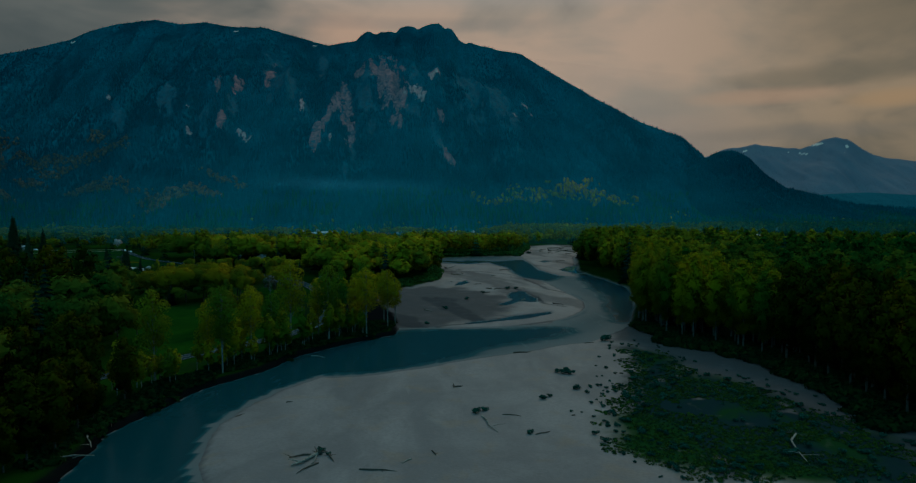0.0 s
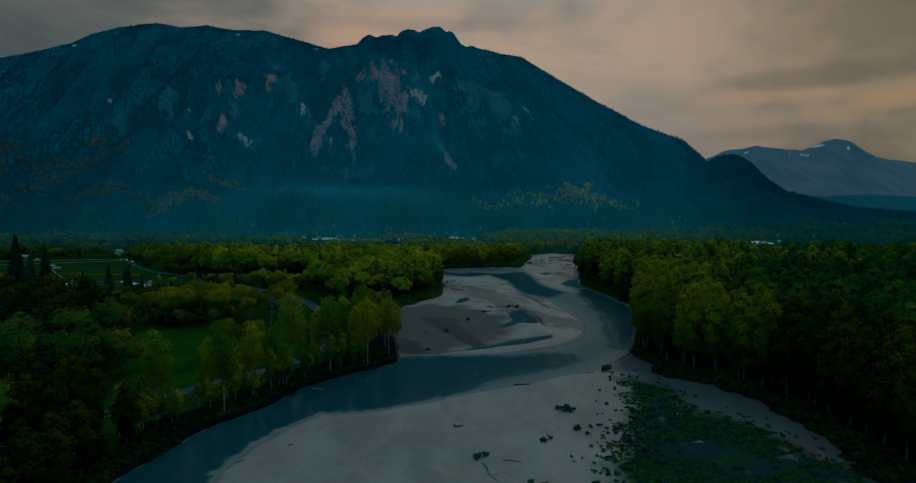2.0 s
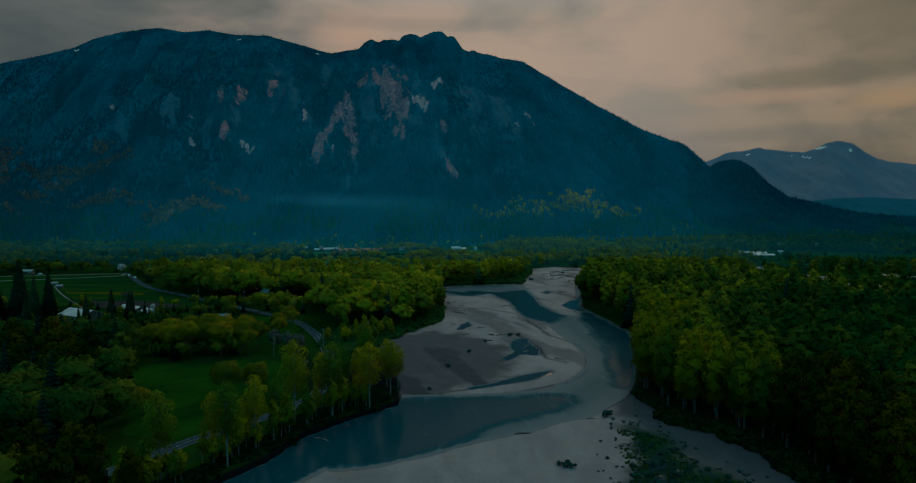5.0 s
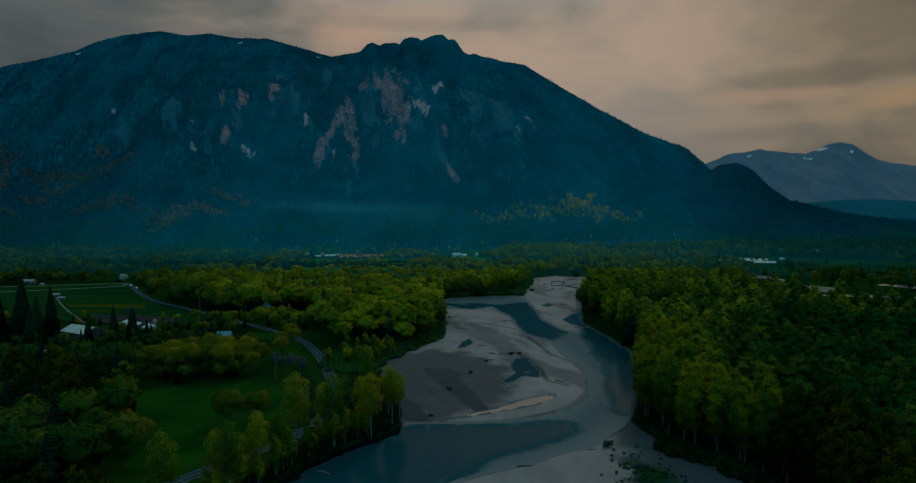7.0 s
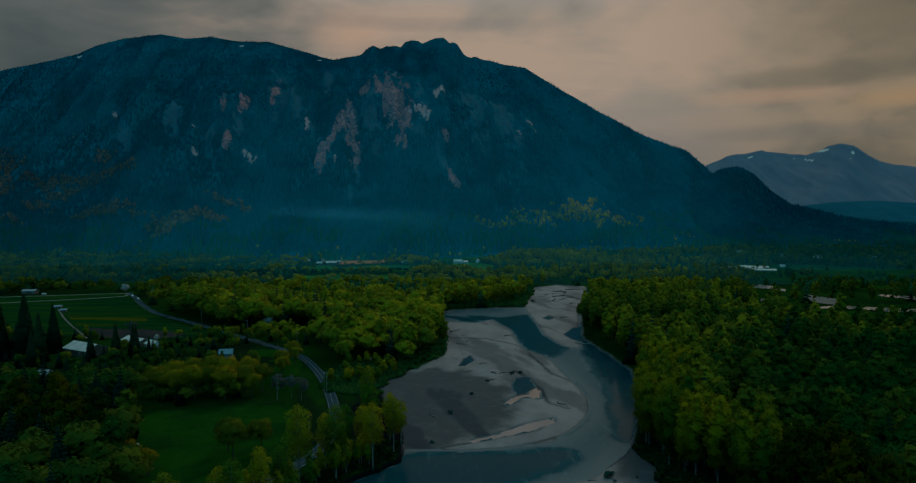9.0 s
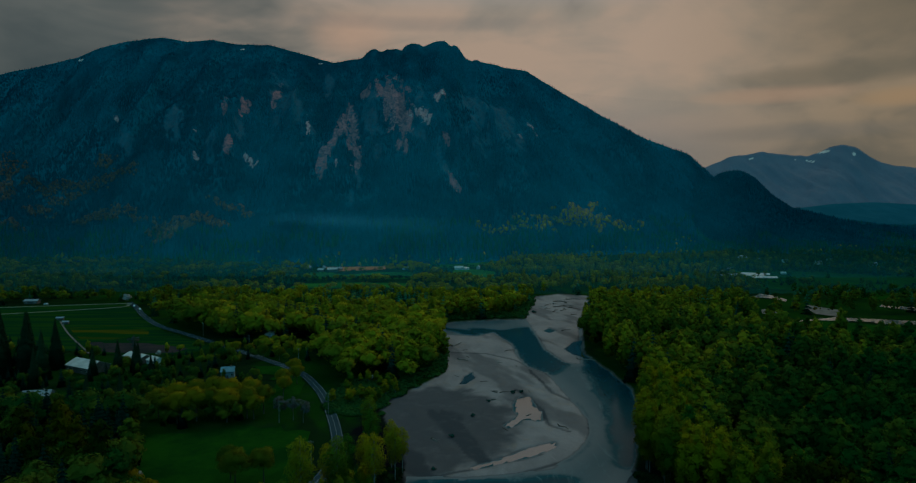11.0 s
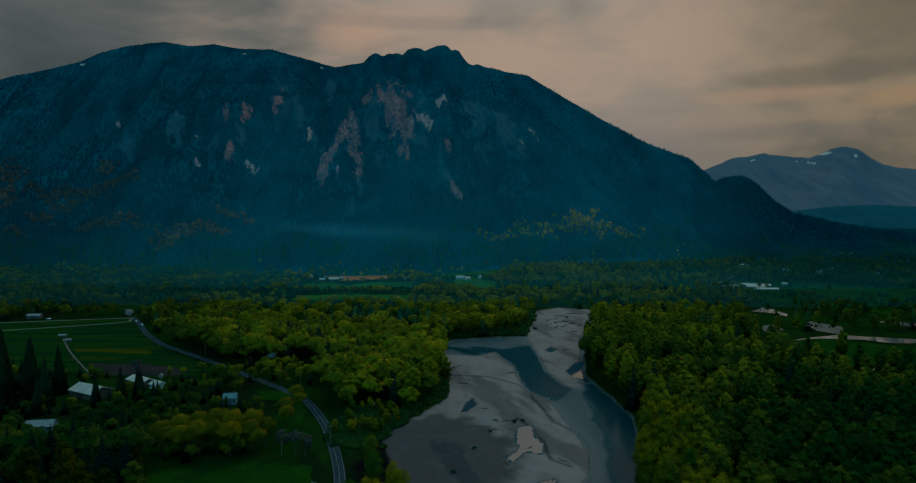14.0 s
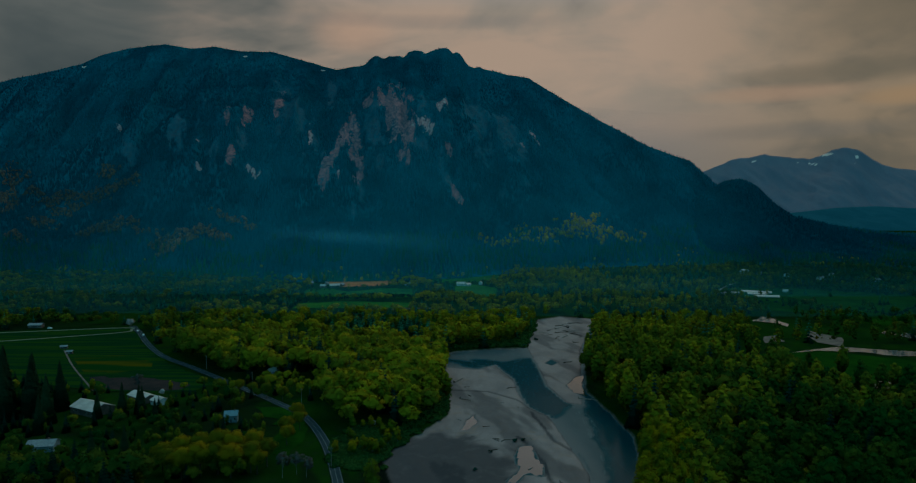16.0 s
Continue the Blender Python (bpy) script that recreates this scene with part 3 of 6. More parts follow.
def river_bed(X, Y):
    """Height of the ground, and the masks of gravel, wet silt with painted shade, and sprouting growth."""
    wob = (fbm(X / 9, Y / 9, 4, 3) - 0.5) * 7 + (fbm(X / 2.5, Y / 2.5, 3, 9) - 0.5) * 1.6
    cor = inside_by(CORRIDOR, X, Y) + wob * 0.35
    bars = np.maximum.reduce([inside_by(p, X, Y) for p in (NEAR_BAR, MID_BAR, FAR_BAR)]) + wob * 0.25
    deep, pits = inside_by(DEEP[0], X, Y) + wob * 1.1, np.maximum(inside_by(DEEP[1], X, Y), inside_by(DEEP[2], X, Y)) + wob * 1.1
    sunk = np.maximum(ramp(deep, -9, 2.5), ramp(pits, -6.5, 1.0) * np.where(Y > 440, 1.0, 0.85))
    pool = np.maximum.reduce([inside_by(p, X, Y) for p in POOLS]) + wob * 0.25
    roll = (fbm(X / 26, Y / 40, 4, 21) - 0.5)
    runs = fbm((X + 0.25 * Y) / 13 + (fbm(X / 40, Y / 40, 2, 31) - 0.5) * 3, Y / 48, 4, 27) - 0.5
    bed = -0.16 - 0.12 * ramp(-bars, 0, 12) - 0.75 * sunk + roll * 0.10
    bar = -0.14 + 0.55 * ramp(bars, -1.0, 5) + (roll * 0.35 + runs * np.where(Y > 250, 0.95, 0.25)) * ramp(bars, 0, 8) + (fbm(X / 3, Y / 3, 3, 5) - 0.5) * 0.12
    z = np.where(bars > -1.2, np.maximum(bed, bar), bed)
    z = z - (0.75 + np.maximum(z, 0) * 0.6) * ramp(pool, -1.5, 1.0)
    cut = np.minimum.reduce([line_gap(l, X + wob * 0.25, Y) for l in SCARPS])
    z = z - 0.14 * (1 - ramp(cut, 0.3, 1.6)) * (bars > -6)
    bank = BANK + (fbm(X / 30, Y / 30, 4, 33) - 0.5) * 0.6
    cutbank = (X < -18) & (Y < 262)
    z = np.where(cutbank, bank + 0.5 + (z - bank - 0.5) * ramp(cor, -1.0, 0.3), bank + (z - bank) * ramp(cor, -1.5, 1.5))
    z = np.where(cutbank, np.minimum(z, BANK + 0.3), z)
    gravel = ramp(cor, -1.0, 0.6) * np.where((X < -18) & (Y < 262), ramp(bars, -9, -4), 1.0)
    # SHADY adds painted tree shade to the wet silt and waterline
    damp_shade = np.clip(0.85 * ramp(np.maximum(inside_by(DAMP, X, Y), inside_by(SHADY, X, Y) + 8) + wob * 2.4, -7, 6) + 0.75 * (1 - ramp(z, -0.02, 0.16)), 0, 1)
    damp_shade = np.maximum(damp_shade, 0.85 * (1 - ramp(cut, 0.4, 1.7)))
    damp_shade = np.clip(damp_shade + 0.55 * ramp(fbm((X + 0.3 * Y) / 18, Y / 60, 4, 47), 0.52, 0.66) * (Y > 255), 0, 1)
    # left cut bank: wet earth plus the steep edge's shade, painted in
    damp_shade = np.maximum(damp_shade, np.where((X < -18) & (Y < 270), ramp(cor, -3.5, -1.0) * (1 - ramp(cor, 1.0, 4.0)), 0))
    sprout = ramp(inside_by(SPROUTS, X, Y) + wob * 1.2, -3, 6)
    return z, gravel, damp_shade, sprout


def spread(*runs):
    out = []
    for a, b, step in runs:
        out.append(np.arange(a, b, step))
    return np.unique(np.concatenate(out))


gx = np.concatenate([-np.geomspace(6000, 180, 26), spread((-170, -100, 5.0), (-100, 120, 1.1), (120, 175, 3.0)), np.geomspace(180, 6000, 26)])
gy = np.concatenate([-np.geomspace(3000, 60, 12), spread((-40, 60, 12.0), (60, 300, 1.0), (300, 640, 2.0), (640, 830, 4.0)), np.geomspace(835, 6000, 30)])
GX, GY = np.meshgrid(gx, gy)
GZ, g_gravel, g_damp_shade, g_sprout = river_bed(GX, GY)
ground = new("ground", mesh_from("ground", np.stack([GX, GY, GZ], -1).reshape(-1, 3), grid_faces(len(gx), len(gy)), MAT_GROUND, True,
                                 {"gravel": g_gravel, "damp_shade": g_damp_shade, "sprout": g_sprout}))
tagged(ground, "flat valley floor with grey gravel bars and rough turf", "ground", kind="structure")

# river
wx, wy = np.arange(-90, 175, 1.6), spread((40, 300, 1.5), (300, 800, 3.0))
WX, WY = np.meshgrid(wx, wy)
wz = river_bed(WX, WY)[0]
river = new("river_water", mesh_from("river_water", np.stack([WX, WY, np.zeros_like(WX)], -1).reshape(-1, 3), grid_faces(len(wx), len(wy)), MAT_WATER, True,
                                     {"depth": np.clip(-wz, 0, 3)}))
tagged(river, "clear shallow river, dark teal where deep", "water", kind="structure")


def flat_sheet(name, poly, z, mat, label, category, step=12.0, ragged=0.0):
    """A field or pond laid just over the valley floor, with an uneven edge."""
    pts = []
    for (ax, ay), (bx, by) in zip(poly, poly[1:] + poly[:1]):
        n = max(1, int(math.hypot(bx - ax, by - ay) / step))
        for k in range(n):
            x, y = ax + (bx - ax) * k / n, ay + (by - ay) * k / n
            w = step * 0.45
            x += (noise.noise((x / 23, y / 23, 1.5)) ) * w
            y += (noise.noise((x / 23, y / 23, 7.5)) ) * w
            if ragged:
                q = noise.noise((x / 2.2, y / 3.5, 3.5)) * ragged + noise.noise((x / 0.9, y / 1.4, 9.5)) * ragged * 0.5
                x, y = x + q, y + q * 1.3 + noise.noise((x / 1.6, y / 2.4, 5.5)) * ragged
            pts.append((x, y, z))
    bm = bmesh.new()
    face = bm.faces.new([bm.verts.new(p) for p in pts])
    if face.normal.z < 0:
        face.normal_flip()
    bmesh.ops.triangulate(bm, faces=[face])
    me = bpy.data.meshes.new(name)
    bm.to_mesh(me)
    bm.free()
    me.materials.append(mat)
    for p in me.polygons:
        if p.normal.z < 0:
            p.flip()
    return tagged(new(name, me), label, category, kind="structure")


MAT_POOL = pool_material()
for p in POOLS[1:4] + [[(20, 317), (28, 332), (28, 350), (30, 364), (37, 367), (38, 349), (41, 339), (39, 326), (30, 327), (25, 317), (22, 314)]]:
    flat_sheet("still_pool", p, 0.02, MAT_POOL, "small still pool left on the gravel bar", "water", 0.7, 1.5)


def smooth_line(line, step=3.0):
    """Catmull-Rom through the points, sampled about every step metres."""
    P = [np.array(p, float) for p in line]
    P = [2 * P[0] - P[1]] + P + [2 * P[-1] - P[-2]]
    out = []
    for a, b, c, d in zip(P[:-3], P[1:-2], P[2:-1], P[3:]):
        n = max(2, int(np.linalg.norm(c - b) / step))
        for k in range(n):
            s = k / n
            out.append(0.5 * (2 * b + (c - a) * s + (2 * a - 5 * b + 4 * c - d) * s * s + (3 * b - a - 3 * c + d) * s ** 3))
    out.append(P[-2])
    return np.array(out)


def ribbon(name, line, left, right, z, thick, mat):
    """A strip along a line between two offsets from it, with a real thickness."""
    c = smooth_line(line)
    tng = np.gradient(c, axis=0)
    tng /= np.linalg.norm(tng, axis=1)[:, None]
    nrm = np.stack([-tng[:, 1], tng[:, 0]], 1)
    a, b = c + nrm * left, c + nrm * right
    n = len(c)
    top = lambda p, h: np.concatenate([p, np.full((n, 1), h)], 1)
    V = np.concatenate([top(a, z - thick), top(a, z), top(b, z), top(b, z - thick)])
    k = np.arange(n - 1)
    F = np.concatenate([np.stack([k + r * n, k + 1 + r * n, k + 1 + (r + 1) * n, k + (r + 1) * n], 1) for r in range(3)])[:, ::-1]
    return mesh_from(name, V, F, mat)


road_mesh = ribbon("road", ROAD, 2.8, -2.8, BANK + 0.42, 0.6, MAT_ASPHALT)
road = tagged(new("road", road_mesh), "narrow two-lane country road of worn grey asphalt", "road", kind="structure")
for off in (2.45, 0.06, -2.35):
    stripe = new("road_line", ribbon("road_line", ROAD, off, off - 0.12, BANK + 0.43, 0.005, MAT_PAINT))
    stripe.parent = road
tagged(new("gravel_path", ribbon("gravel_path", PATH_LOOP, 1.3, -1.3, BANK + 0.50, 0.3, MAT_DIRT)), "pale gravel path looping round a field", "path", kind="structure")
tagged(new("farm_track", ribbon("farm_track", TRACK, 0.7, -0.7, BANK + 0.52, 0.3, MAT_SHINGLE)), "grey straight farm track across a field", "path", kind="structure")
flat_sheet("lawn", [(-143, 430), (-110, 432), (-94, 376), (-98, 342), (-110, 354), (-114, 396)], BANK + 0.36, MAT_MEADOW, "green lawn between a house and the road", "lawn", 5.0, 3.0)
flat_sheet("meadow", MEADOW, BANK + 0.36, MAT_MEADOW, "mown green meadow beside the road", "field", 6.0, 4.0)
flat_sheet("crop_field", LEFT_FIELD, BANK + 0.36, MAT_FIELD, "flat green crop field with faint rows", "field")
flat_sheet("crop_strip", [(-346, 570), (-312, 580), (-268, 553), (-262, 536), (-285, 518), (-312, 519)], BANK + 0.40, MAT_STRIPE, "yellow-green crop strips in a dark field", "field", 8.0, 2.0)
flat_sheet("bare_soil", [(-296, 505), (-246, 503), (-206, 486), (-212, 472), (-262, 470)], BANK + 0.40, MAT_SOIL, "dark bare soil at the edge of a crop field", "field", 8.0, 2.0)
flat_sheet("ploughed_field", PLOUGHED, BANK + 0.40, MAT_PLOUGH, "ploughed field of rust-brown soil", "field")
# pasture 4 takes the darker grass to imitate dimming at the view's side
for k, p in enumerate(PASTURES):
    flat_sheet("pasture", p, BANK + 0.36, MAT_LUSH if k < 4 else MAT_MEADOW, "bright green pasture among woods", "field")
for p in SHINGLE:
    flat_sheet("shingle_bank", p, BANK + 0.41, MAT_SHINGLE, "bare stony bank beside a side channel", "gravel", 5.0)
for p in SIDE_RIVER:
    flat_sheet("side_channel", p, BANK + 0.45, MAT_POND, "still water of a side channel, pale sky reflection in its colour", "water")

# ---------------------------------------------------------------- mountains
WEST_DOME = [(-1900, 463), (-1552, 559), (-1452, 577), (-1313, 608), (-1252, 635), (-1153, 660), (-1024, 675), (-935, 659), (-856, 665), (-758, 649),
             (-659, 647), (-560, 620)]
SUMMIT = [(-440, 586), (-395, 595), (-355, 600), (-340, 605), (-327, 620), (-310, 632), (-297, 634), (-285, 625), (-273, 624), (-260, 631), (-241,
          632), (-224, 634), (-210, 627), (-202, 637), (-194, 646), (-171, 651), (-148, 648), (-136, 639), (-124, 645), (-107, 653), (-87, 658), (-70,
          660), (-55, 654), (-44, 641), (-32, 646), (-19, 641), (-8, 624), (2, 609), (9, 601), (27, 592), (47, 596), (62, 587), (102, 581), (141,
          569), (181, 563), (216, 556), (250, 535)]
EAST_FLANK = [(331, 486), (470, 407), (611, 332), (771, 272), (842, 208), (960, 128), (1200, 58), (1500, 23), (1900, 12)]
CREST = WEST_DOME + SUMMIT + EAST_FLANK
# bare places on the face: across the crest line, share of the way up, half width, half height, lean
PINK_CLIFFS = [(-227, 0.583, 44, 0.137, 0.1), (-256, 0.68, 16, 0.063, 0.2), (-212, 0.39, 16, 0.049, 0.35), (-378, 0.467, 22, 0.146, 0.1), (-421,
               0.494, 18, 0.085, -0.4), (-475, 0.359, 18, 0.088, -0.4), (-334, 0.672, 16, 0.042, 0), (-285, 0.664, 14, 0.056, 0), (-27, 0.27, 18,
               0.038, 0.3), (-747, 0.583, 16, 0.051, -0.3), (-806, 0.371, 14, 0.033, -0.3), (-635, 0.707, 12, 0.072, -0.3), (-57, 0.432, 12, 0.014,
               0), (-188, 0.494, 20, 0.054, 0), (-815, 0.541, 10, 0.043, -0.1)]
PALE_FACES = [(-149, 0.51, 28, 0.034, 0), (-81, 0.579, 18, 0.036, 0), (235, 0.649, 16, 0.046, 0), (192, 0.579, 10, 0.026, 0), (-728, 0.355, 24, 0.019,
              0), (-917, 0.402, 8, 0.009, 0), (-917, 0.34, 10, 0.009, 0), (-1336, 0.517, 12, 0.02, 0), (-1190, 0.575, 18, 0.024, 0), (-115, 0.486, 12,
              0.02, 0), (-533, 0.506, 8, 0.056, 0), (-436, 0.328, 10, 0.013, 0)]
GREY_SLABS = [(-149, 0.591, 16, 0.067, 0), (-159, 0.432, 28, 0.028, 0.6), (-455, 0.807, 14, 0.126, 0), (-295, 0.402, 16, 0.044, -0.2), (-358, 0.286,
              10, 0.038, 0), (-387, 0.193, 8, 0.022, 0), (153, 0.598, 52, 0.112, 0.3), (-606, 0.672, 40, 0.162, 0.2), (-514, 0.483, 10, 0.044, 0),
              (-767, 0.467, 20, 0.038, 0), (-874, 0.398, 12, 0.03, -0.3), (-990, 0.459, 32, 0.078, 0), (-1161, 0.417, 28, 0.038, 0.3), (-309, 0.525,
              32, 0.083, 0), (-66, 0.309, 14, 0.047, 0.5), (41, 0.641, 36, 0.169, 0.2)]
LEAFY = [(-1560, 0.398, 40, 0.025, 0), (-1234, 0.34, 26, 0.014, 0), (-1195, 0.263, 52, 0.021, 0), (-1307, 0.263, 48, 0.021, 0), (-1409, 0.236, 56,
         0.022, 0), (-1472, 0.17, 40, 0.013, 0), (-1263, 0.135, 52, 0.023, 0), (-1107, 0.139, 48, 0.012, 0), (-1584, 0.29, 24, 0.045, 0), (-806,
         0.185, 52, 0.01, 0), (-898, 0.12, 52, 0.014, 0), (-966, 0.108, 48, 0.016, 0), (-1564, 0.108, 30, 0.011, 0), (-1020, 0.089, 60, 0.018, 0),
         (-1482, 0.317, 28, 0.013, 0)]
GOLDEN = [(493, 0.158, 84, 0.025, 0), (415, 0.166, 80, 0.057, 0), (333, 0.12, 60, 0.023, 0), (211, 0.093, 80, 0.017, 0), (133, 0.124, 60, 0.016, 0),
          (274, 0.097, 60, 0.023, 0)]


def zones(list_, U, S):
    """How far inside the nearest of some leaning ovals on a slope; 1 in the middle, 0 at the rim."""
    v = np.full(U.shape, -1.0)
    for cu, cs, ru, rs, lean in list_:
        v = np.maximum(v, 1 - np.sqrt(((U - cu - lean * (cs - S) * 660) / ru) ** 2 + ((S - cs) / rs) ** 2))
    return v


def snow_spots(list_, X, Z):
    v = np.full(X.shape, -1.0)
    for cx, cz, rx, rz in list_:
        v = np.maximum(v, 1 - np.sqrt(((X - cx) / rx) ** 2 + ((Z - cz) / rz) ** 2))
    return v


def ridge_sheet(name, crest, y_crest, y_base, y_back, cols, rows, rough, mat, seed, rocks=(), drop=0.0, label="", snows=(), jag=0.0):
    """A mountain front: from its foot at y_base up to its crest line, and down again behind."""
    cx, cz = np.array(crest, float).T
    x = np.linspace(cx[0], cx[-1], cols)
    z = np.interp(x, cx, cz) - drop + (fbm(x / 60, x * 0, 4, seed + 2) - 0.5) * jag
    k = np.array([0.12, 0.76, 0.12])
    z[1:-1] = np.convolve(z, k, "valid")
    s = np.concatenate([np.linspace(0, 1, rows), np.linspace(1.02, 1.6, rows // 4)])
    S, XC = np.meshgrid(s, x, indexing="ij")
    ZC = np.broadcast_to(z, S.shape)
    yb = y_base(x)
    Yb = np.broadcast_to(yb, S.shape)
    front = np.minimum(S, 1)
    Y = np.where(S <= 1, Yb + (y_crest - Yb) * S, y_crest + (y_back - y_crest) * (S - 1) / 0.6)
    X = XC / y_crest * (Yb + (y_crest - Yb) * front)
    body = np.sin(np.clip(front, 0, 1) * np.pi) ** 0.7
    gully = np.abs(fbm((X + 170 * front) / 105, front * 1.5, 5, seed) - 0.5) * 2.9
    lump = fbm(X / 260, Y / 260, 5, seed + 7) - 0.5
    Z = ZC * front - rough * body * gully + rough * 1.1 * body * lump * 1.4 + rough * 0.2
    Z += (fbm(X / 30, Y / 30, 3, seed + 11) - 0.5) * rough * 0.22 * np.clip(1.2 - front, 0.15, 1)
    Z = np.where(S > 1, ZC * (1 - 0.75 * (S - 1) / 0.6), Z)
    Z = np.where(front < 0.04, Z * front / 0.04 - 3 * (1 - front / 0.04), Z)
    grain = fbm((XC + 160 * S) / 17, S * 30, 5, seed + 3, 0.62) - 0.5
    bare = {}
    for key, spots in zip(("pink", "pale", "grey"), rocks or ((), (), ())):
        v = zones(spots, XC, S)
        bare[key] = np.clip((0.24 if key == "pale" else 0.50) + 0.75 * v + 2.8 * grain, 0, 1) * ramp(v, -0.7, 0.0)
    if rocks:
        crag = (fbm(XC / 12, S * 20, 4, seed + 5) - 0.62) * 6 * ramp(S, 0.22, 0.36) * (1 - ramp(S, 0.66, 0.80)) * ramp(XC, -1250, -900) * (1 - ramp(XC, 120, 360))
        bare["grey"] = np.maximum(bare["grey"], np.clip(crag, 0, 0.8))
    sn = np.clip(0.5 + snow_spots(snows, X, Z), 0, 1) * (snow_spots(snows, X, Z) > -0.5) if len(snows) else np.zeros(X.shape)
    V = np.stack([X, Y, Z], -1).reshape(-1, 3)
    ob = new(name, mesh_from(name, V, grid_faces(cols, len(s)), mat, True, {**bare, "snow": sn}))
    tagged(ob, label, "mountain", kind="structure")
    return X, Y, Z, S, XC, np.maximum.reduce(list(bare.values()))


foot = lambda x: 1190 + 60 * np.sin(x / 310.0) + np.clip(x, 0, 900) * 0.30
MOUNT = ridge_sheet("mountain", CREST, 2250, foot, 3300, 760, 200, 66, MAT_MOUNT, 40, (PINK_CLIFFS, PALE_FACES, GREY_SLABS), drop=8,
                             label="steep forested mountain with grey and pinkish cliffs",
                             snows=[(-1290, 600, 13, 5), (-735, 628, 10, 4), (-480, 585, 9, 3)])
HILL = [(500, 60), (634, 137), (728, 188), (762, 209), (811, 216), (858, 197), (911, 145), (972, 105), (1068, 84), (1173, 58), (1361, 40), (1700, 25)]
FOOTHILL = ridge_sheet("foothill", HILL, 1946, lambda x: 1560 + 0 * x, 2300, 150, 50, 16, MAT_HILL, 71, drop=8, label="rounded wooded foothill beside the mountain")
FAR_CREST = [(1300, 250), (1776, 376), (1946, 450), (2094, 471), (2179, 486), (2265, 471), (2371, 460), (2499, 449), (2583, 481), (2667, 523), (2752, 537), (2837, 522), (2924, 469),
             (3010, 416), (3139, 384), (3284, 366), (3900, 300)]
ridge_sheet("distant_mountain", FAR_CREST, 4800, lambda x: 3900 + 0 * x, 4980, 160, 50, 40, MAT_FARHAZE, 90, jag=16.0, label="distant mountain with blue haze in its colour and traces of snow",
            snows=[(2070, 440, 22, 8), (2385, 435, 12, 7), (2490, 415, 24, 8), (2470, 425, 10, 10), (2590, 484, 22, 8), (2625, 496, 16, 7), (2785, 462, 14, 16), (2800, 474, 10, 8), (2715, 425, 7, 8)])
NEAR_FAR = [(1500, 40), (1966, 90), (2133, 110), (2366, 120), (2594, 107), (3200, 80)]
ridge_sheet("distant_hill", NEAR_FAR, 3800, lambda x: 3300 + 0 * x, 4000, 80, 30, 12, MAT_HAZY, 95, label="low wooded hill far across the valley, haze in its colour")


# ---------------------------------------------------------------- trees
def leaf_cloud(rng, lobes, count, size, up=0.35):
    """Small leaf sprays over a set of lobes (x, y, z, rx, rz); returns vertices of separate triangles."""
    L = np.array(lobes, float)
    wgt = L[:, 3] ** 2 * L[:, 4]
    pick = rng.choice(len(L), count, p=wgt / wgt.sum())
    d = rng.normal(size=(count, 3))
    d[:, 2] += up
    d /= np.linalg.norm(d, axis=1)[:, None]
    r = rng.random(count) ** 0.22
    c = L[pick, :3] + d * r[:, None] * np.stack([L[pick, 3], L[pick, 3], L[pick, 4]], 1)
    n = d + rng.normal(size=(count, 3)) * 0.26
    n /= np.linalg.norm(n, axis=1)[:, None]
    a = np.cross(n, rng.normal(size=(count, 3)))
    a /= np.linalg.norm(a, axis=1)[:, None]
    b = np.cross(n, a)
    s = size * (0.6 + 0.8 * rng.random(count))[:, None]
    a, b = a * s * 0.5, b * s * 0.5
    return np.stack([c - a - b * 0.7, c + a - b * 0.6, c + b * 1.1 + a * (rng.random((count, 1)) - 0.5)], 1).reshape(-1, 3)


def lobe_cores(rng, lobes, fill=0.78):
    """The dense inside of a crown: one small uneven solid for each lobe, as separate triangles."""
    ring = [(math.cos(a), math.sin(a), 0.0) for a in (0, 1.571, 3.142, 4.712)]
    out = []
    for x, y, z, rx, rz in lobes:
        tip, base = np.array((0, 0, 1.0)), np.array((0, 0, -1.0))
        a = rng.random() * 6.28
        c, s = math.cos(a), math.sin(a)
        P = [np.array((p[0] * c - p[1] * s, p[0] * s + p[1] * c, (rng.random() - 0.5) * 0.3)) * (0.85 + 0.3 * rng.random()) for p in ring]
        for k in range(4):
            for tri in ((P[k], P[(k + 1) % 4], tip), (P[(k + 1) % 4], P[k], base)):
                out += [q * (rx * fill, rx * fill, rz * fill) + (x, y, z) for q in tri]
    return np.array(out)


def soft_normals(V, up=0.25):
    """Normals for loose sprays that look outwards from their lobe, so that a crown shades as one soft body."""
    Q = V.reshape(-1, 3, 3)
    n = np.cross(Q[:, 1] - Q[:, 0], Q[:, 2] - Q[:, 1])
    n /= np.linalg.norm(n, axis=1)[:, None] + 1e-9
    mid = Q.mean(1)
    axis = mid - np.array([0, 0, V[:, 2].mean()])
    out = axis * (1, 1, 0.8)
    out /= np.linalg.norm(out, axis=1)[:, None] + 1e-9
    m = n * 0.14 + out * 0.95
    m[:, 2] += up
    m /= np.linalg.norm(m, axis=1)[:, None] + 1e-9
    return np.repeat(m, 3, axis=0)


